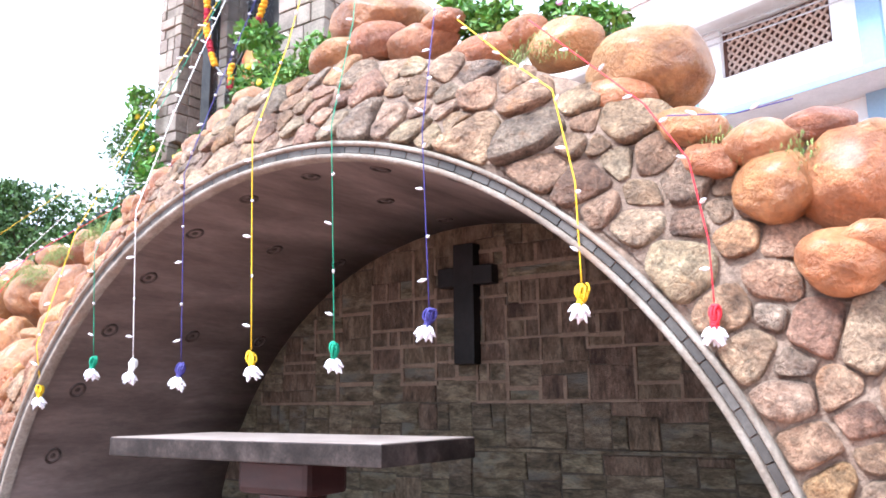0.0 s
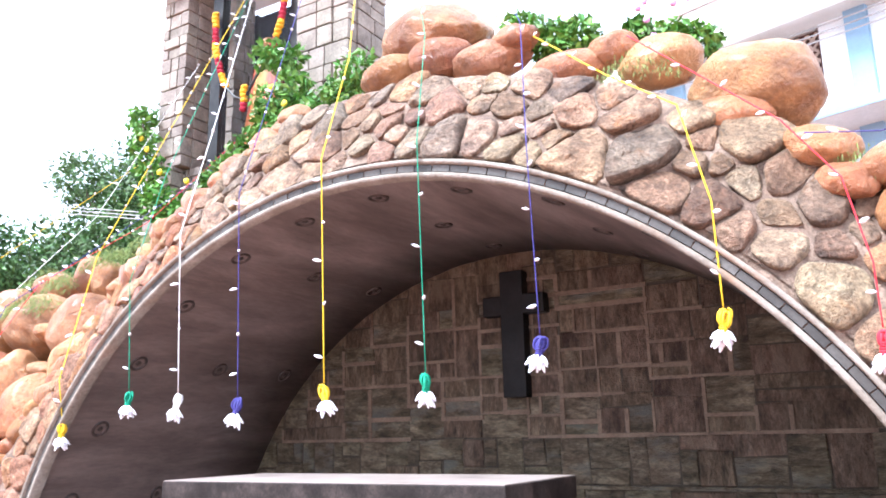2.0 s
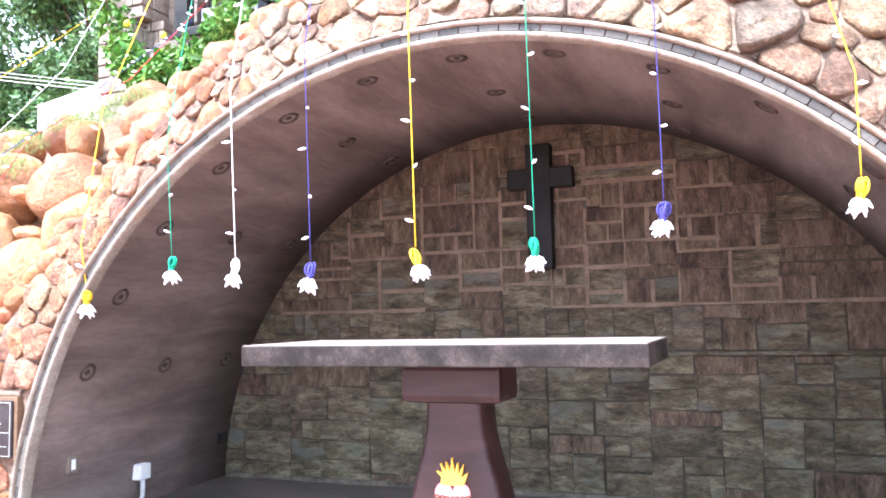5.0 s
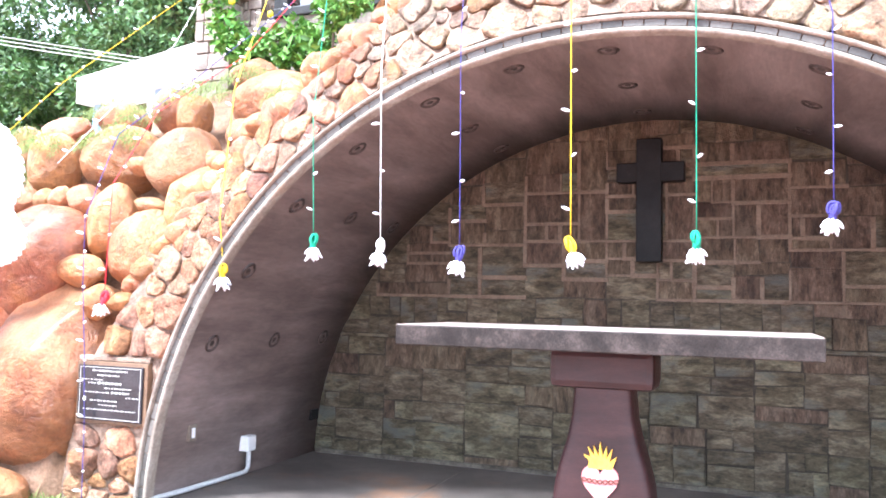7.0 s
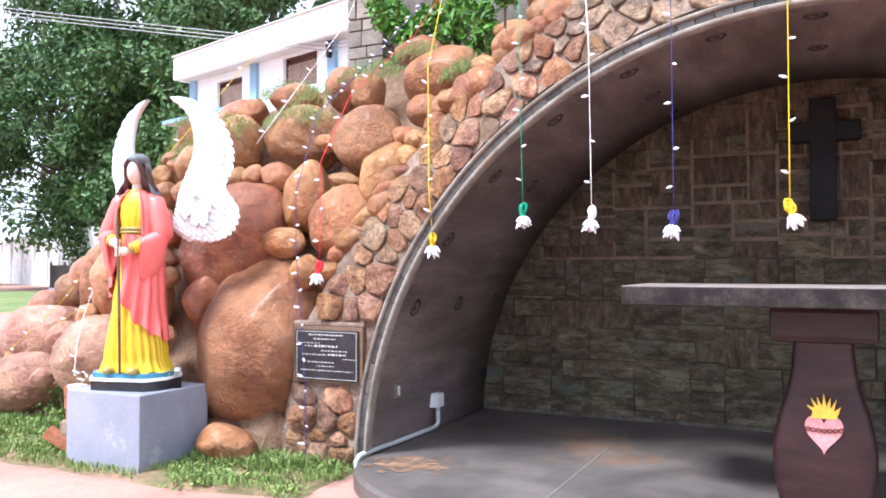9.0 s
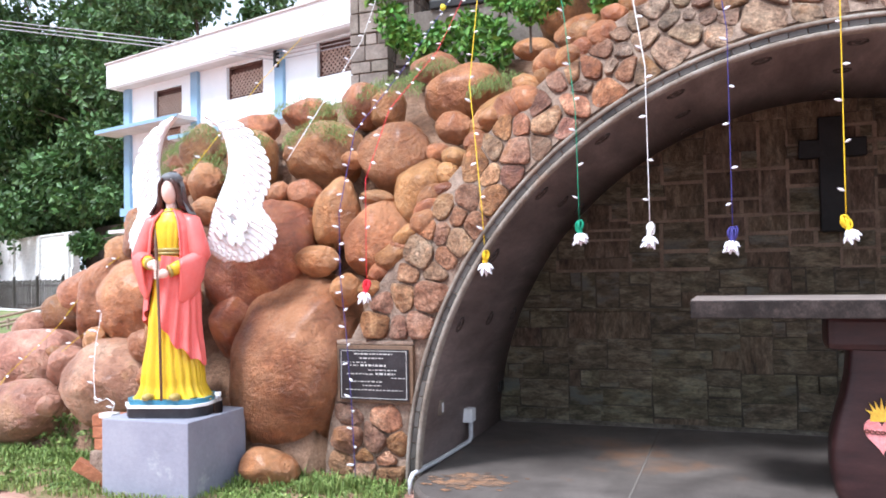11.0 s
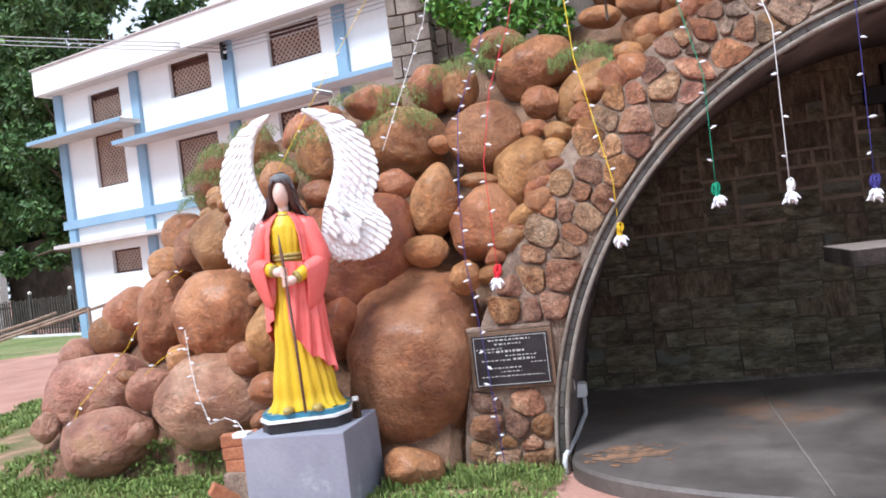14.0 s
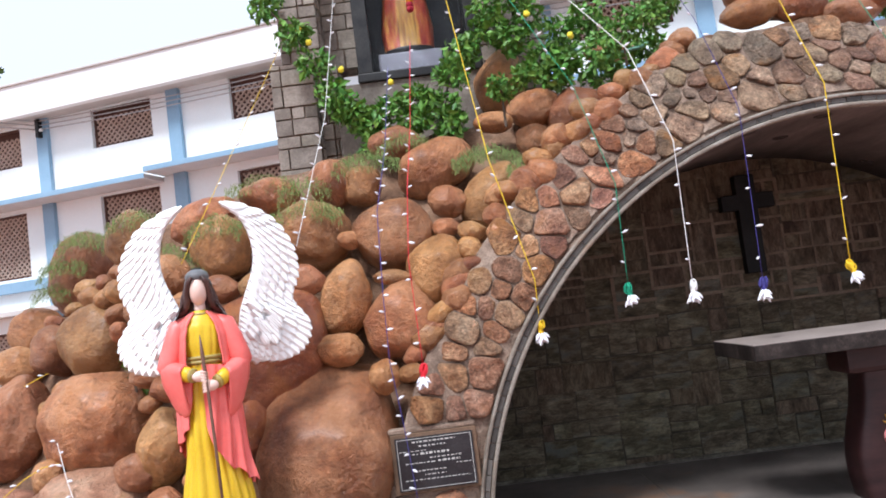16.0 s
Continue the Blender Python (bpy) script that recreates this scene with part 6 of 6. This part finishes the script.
for x, z, size in sites:
    r0 = 0.80 * size + 0.02
    gap = rng.uniform(0.002, 0.010)
    sq, ta = rng.uniform(0.80, 1.32), rng.uniform(0, math.pi)
    poly = []
    for k in range(9):
        a = 2 * math.pi * k / 9 + rng.uniform(-0.2, 0.2)
        px, pz = r0 * sq * math.cos(a), r0 / sq * math.sin(a)
        poly.append((x + px * math.cos(ta) - pz * math.sin(ta), z + px * math.sin(ta) + pz * math.cos(ta)))
    for a, b, c in sites:
        dx, dz = a - x, b - z
        d = math.hypot(dx, dz)
        if 0 < d < 0.6:
            n = (dx / d, dz / d)
            share = d * size / (size + c)
            poly = clip(poly, n, x * n[0] + z * n[1] + share - gap)
    rr = math.hypot(x, z) if z > 0 else abs(x)
    n = (-x / rr, -z / rr) if z > 0 else (-math.copysign(1, x), 0)
    poly = clip(poly, n, -(ARCH + 0.078))
    poly = clip(poly, (0, -1), 0.13)
    if -3.6 < x < -2.4 and 0.3 < z < 1.1:
        if z > 0.93:
            poly = clip(poly, (0, -1), -0.935)
        elif z < 0.5:
            poly = clip(poly, (0, 1), 0.522)
        elif x < -2.9:
            poly = clip(poly, (1, 0), -3.135)
    if len(poly) < 3:
        continue
    poly = resample(rounded(poly, 1 if rng.random() < 0.7 else 2), 22)
    cx, cz = sum(p[0] for p in poly) / 22, sum(p[1] for p in poly) / 22
    h = rng.uniform(0.42, 0.72) * min(size, 0.2)
    tilt = (rng.uniform(-0.4, 0.4), rng.uniform(-0.4, 0.4))
    seed = Vector((rng.uniform(0, 50), rng.uniform(0, 50), 0))
    facets = [(rng.uniform(0.74, 0.95), rng.uniform(-0.7, 0.7), rng.uniform(-0.7, 0.7)) for _ in range(4)]
    rings = []
    for s, up in ((1.0, -0.15), (1.0, 0.10), (0.97, 0.34), (0.90, 0.60), (0.76, 0.78), (0.56, 0.87), (0.34, 0.92), (0.15, 0.94), (0.01, 0.95)):
        row = []
        ring_up = up
        for px, pz in poly:
            up = ring_up
            qx, qz = cx + (px - cx) * s, cz + (pz - cz) * s
            v = Vector((qx * 9, qz * 9, up))
            bump = 0.22 * noise.noise(v + seed) + 0.13 * noise.noise(v * 2.6 + seed) + 0.07 * noise.noise(v * 6 + seed)
            for f0, fx, fz in facets:
                up_here = f0 + (fx * (qx - cx) + fz * (qz - cz)) / size
                up = min(up, max(up_here, 0.34))
            push = 0.012 + h * (up * 0.72 + (bump if up > 0 else 0)) + (tilt[0] * (qx - cx) + tilt[1] * (qz - cz)) * max(0, up)
            row.append(Vector((qx - cx, lean(qx, qz) - push - lean(cx, cz), qz - cz)))
        rings.append(row)
    if made < 300:
        ob = link("stone", grid(rings, loop=True), STONE_LEFT if cx < -1.2 - 0.5 * rng.random() else STONE)
        ob.location = (cx, lean(cx, cz), cz)
        ob.parent = front
        made += 1
    else:
        c = Vector((cx, lean(cx, cz), cz))
        grid([[p + c for p in row] for row in rings], rest, loop=True)

if len(rest.verts):
    tagged(link("outer_stones", rest, STONE_REST, front), kind="stuff")
else:
    rest.free()

# slate slabs on the back wall
def split(x0, x1, z0, z1, depth, rng, out):
    w, h = x1 - x0, z1 - z0
    if (w < 0.5 and h < 0.26 and rng.random() < 0.6) or (w < 0.24 and h < 0.5 and rng.random() < 0.6) or depth > 7 or (w < 0.2 and h < 0.35) or (h < 0.11):
        out.append((x0, x1, z0, z1))
        return
    if (w > h * 1.25 and rng.random() < 0.8) or h < 0.15:
        c = x0 + w * rng.uniform(0.3, 0.7)
        split(x0, c, z0, z1, depth + 1, rng, out)
        split(c, x1, z0, z1, depth + 1, rng, out)
    else:
        c = z0 + h * rng.uniform(0.3, 0.7)
        split(x0, x1, z0, c, depth + 1, rng, out)
        split(x0, x1, c, z1, depth + 1, rng, out)


slabs = []
rng = random.Random(8)
for k in range(8):
    split(-2.66 + 0.665 * k, -2.66 + 0.665 * (k + 1), 0.10, 1.02, 1, rng, slabs)
for k in range(4):
    split(-2.66 + 1.33 * k, -2.66 + 1.33 * (k + 1), 1.045, 1.34, 1, rng, slabs)
for k in range(9):
    split(-2.66 + 0.591 * k, -2.66 + 0.591 * (k + 1), 1.345, 2.66, 1, rng, slabs)
part("skirting", box(-2.55, 2.55, DEPTH - 0.055, DEPTH + 0.005, DECK - 0.02, DECK + 0.028, 0.006), SKIRT, wall, "rough cement skirting")
part("string_course", box(-2.62, 2.62, DEPTH - 0.035, DEPTH + 0.01, 1.022, 1.042), SLATE, wall, "", False)
for x0, x1, z0, z1 in slabs:
    cx, cz = (x0 + x1) / 2, (z0 + z1) / 2
    if math.hypot(cx, cz) > 2.72:
        continue
    g = 0.004
    raised = cz > 1.36
    d = rng.uniform(0.004, 0.012) if raised else rng.choice((0.008, 0.012, 0.016, 0.022))
    j = [(rng.uniform(-1, 1) * 0.010, rng.uniform(-1, 1) * 0.010) for _ in range(4)]
    base = [(x0 + g, z0 + g), (x1 - g, z0 + g), (x1 - g, z1 - g), (x0 + g, z1 - g)]
    e = min(0.007, 0.18 * (x1 - x0), 0.18 * (z1 - z0))
    top = [(x0 + g + e, z0 + g + e), (x1 - g - e, z0 + g + e), (x1 - g - e, z1 - g - e), (x0 + g + e, z1 - g - e)]
    b = bmesh.new()
    rows = [[Vector((p[0] + q[0] - cx, 0.01, p[1] + q[1] - cz)) for p, q in zip(base, j)], [Vector((p[0] + q[0] - cx, -d * 0.6, p[1] + q[1] - cz)) for p, q in zip(base, j)],
            [Vector((p[0] - cx, -d * rng.uniform(0.85, 1.2), p[1] - cz)) for p in top]]
    grid(rows, b, loop=True)
    b.verts.ensure_lookup_table()
    b.faces.new(b.verts[8:12])
    ob = link("slab", b, SLATE_UP if rng.random() < 0.8 * min(1.0, max(0.12, (cz - 0.8) / 1.3)) else SLATE, smooth=False)
    ob.location = (cx, DEPTH, cz)
    ob.parent = wall
    if raised and rng.random() < 0.8 and math.hypot(max(abs(x0), abs(x1)), z1) < 2.6:
        w = rng.uniform(0.008, 0.017)
        for q in ((x0 - w, x1 + w, z0 - w, z0 + w), (x0 - w, x0 + w, z0 + w, z1 - w)):
            part("pointing", box(q[0], q[1], DEPTH - rng.uniform(0.014, 0.022), DEPTH + 0.01, q[2], q[3], 0.004), RIDGE, wall)

# black tiles set round the rim of the arch
n = 84
rows = []
for j in range(4):
    a = math.pi / n * (0.03 + 0.94 * j / 3)
    rows.append([Vector(((ARCH + 0.010) * math.cos(a), -0.022, (ARCH + 0.010) * math.sin(a))), Vector(((ARCH + 0.013) * math.cos(a), -0.038, (ARCH + 0.013) * math.sin(a))),
                 Vector(((ARCH + 0.043) * math.cos(a), -0.038, (ARCH + 0.043) * math.sin(a))), Vector(((ARCH + 0.046) * math.cos(a), -0.022, (ARCH + 0.046) * math.sin(a)))])
tile = link("tile", grid(rows), TILE, vault, smooth=False)
for k in range(1, n):
    t = tile.copy()
    scene.collection.objects.link(t)
    t.matrix_basis = Matrix.Rotation(-math.pi * k / n, 4, "Y")
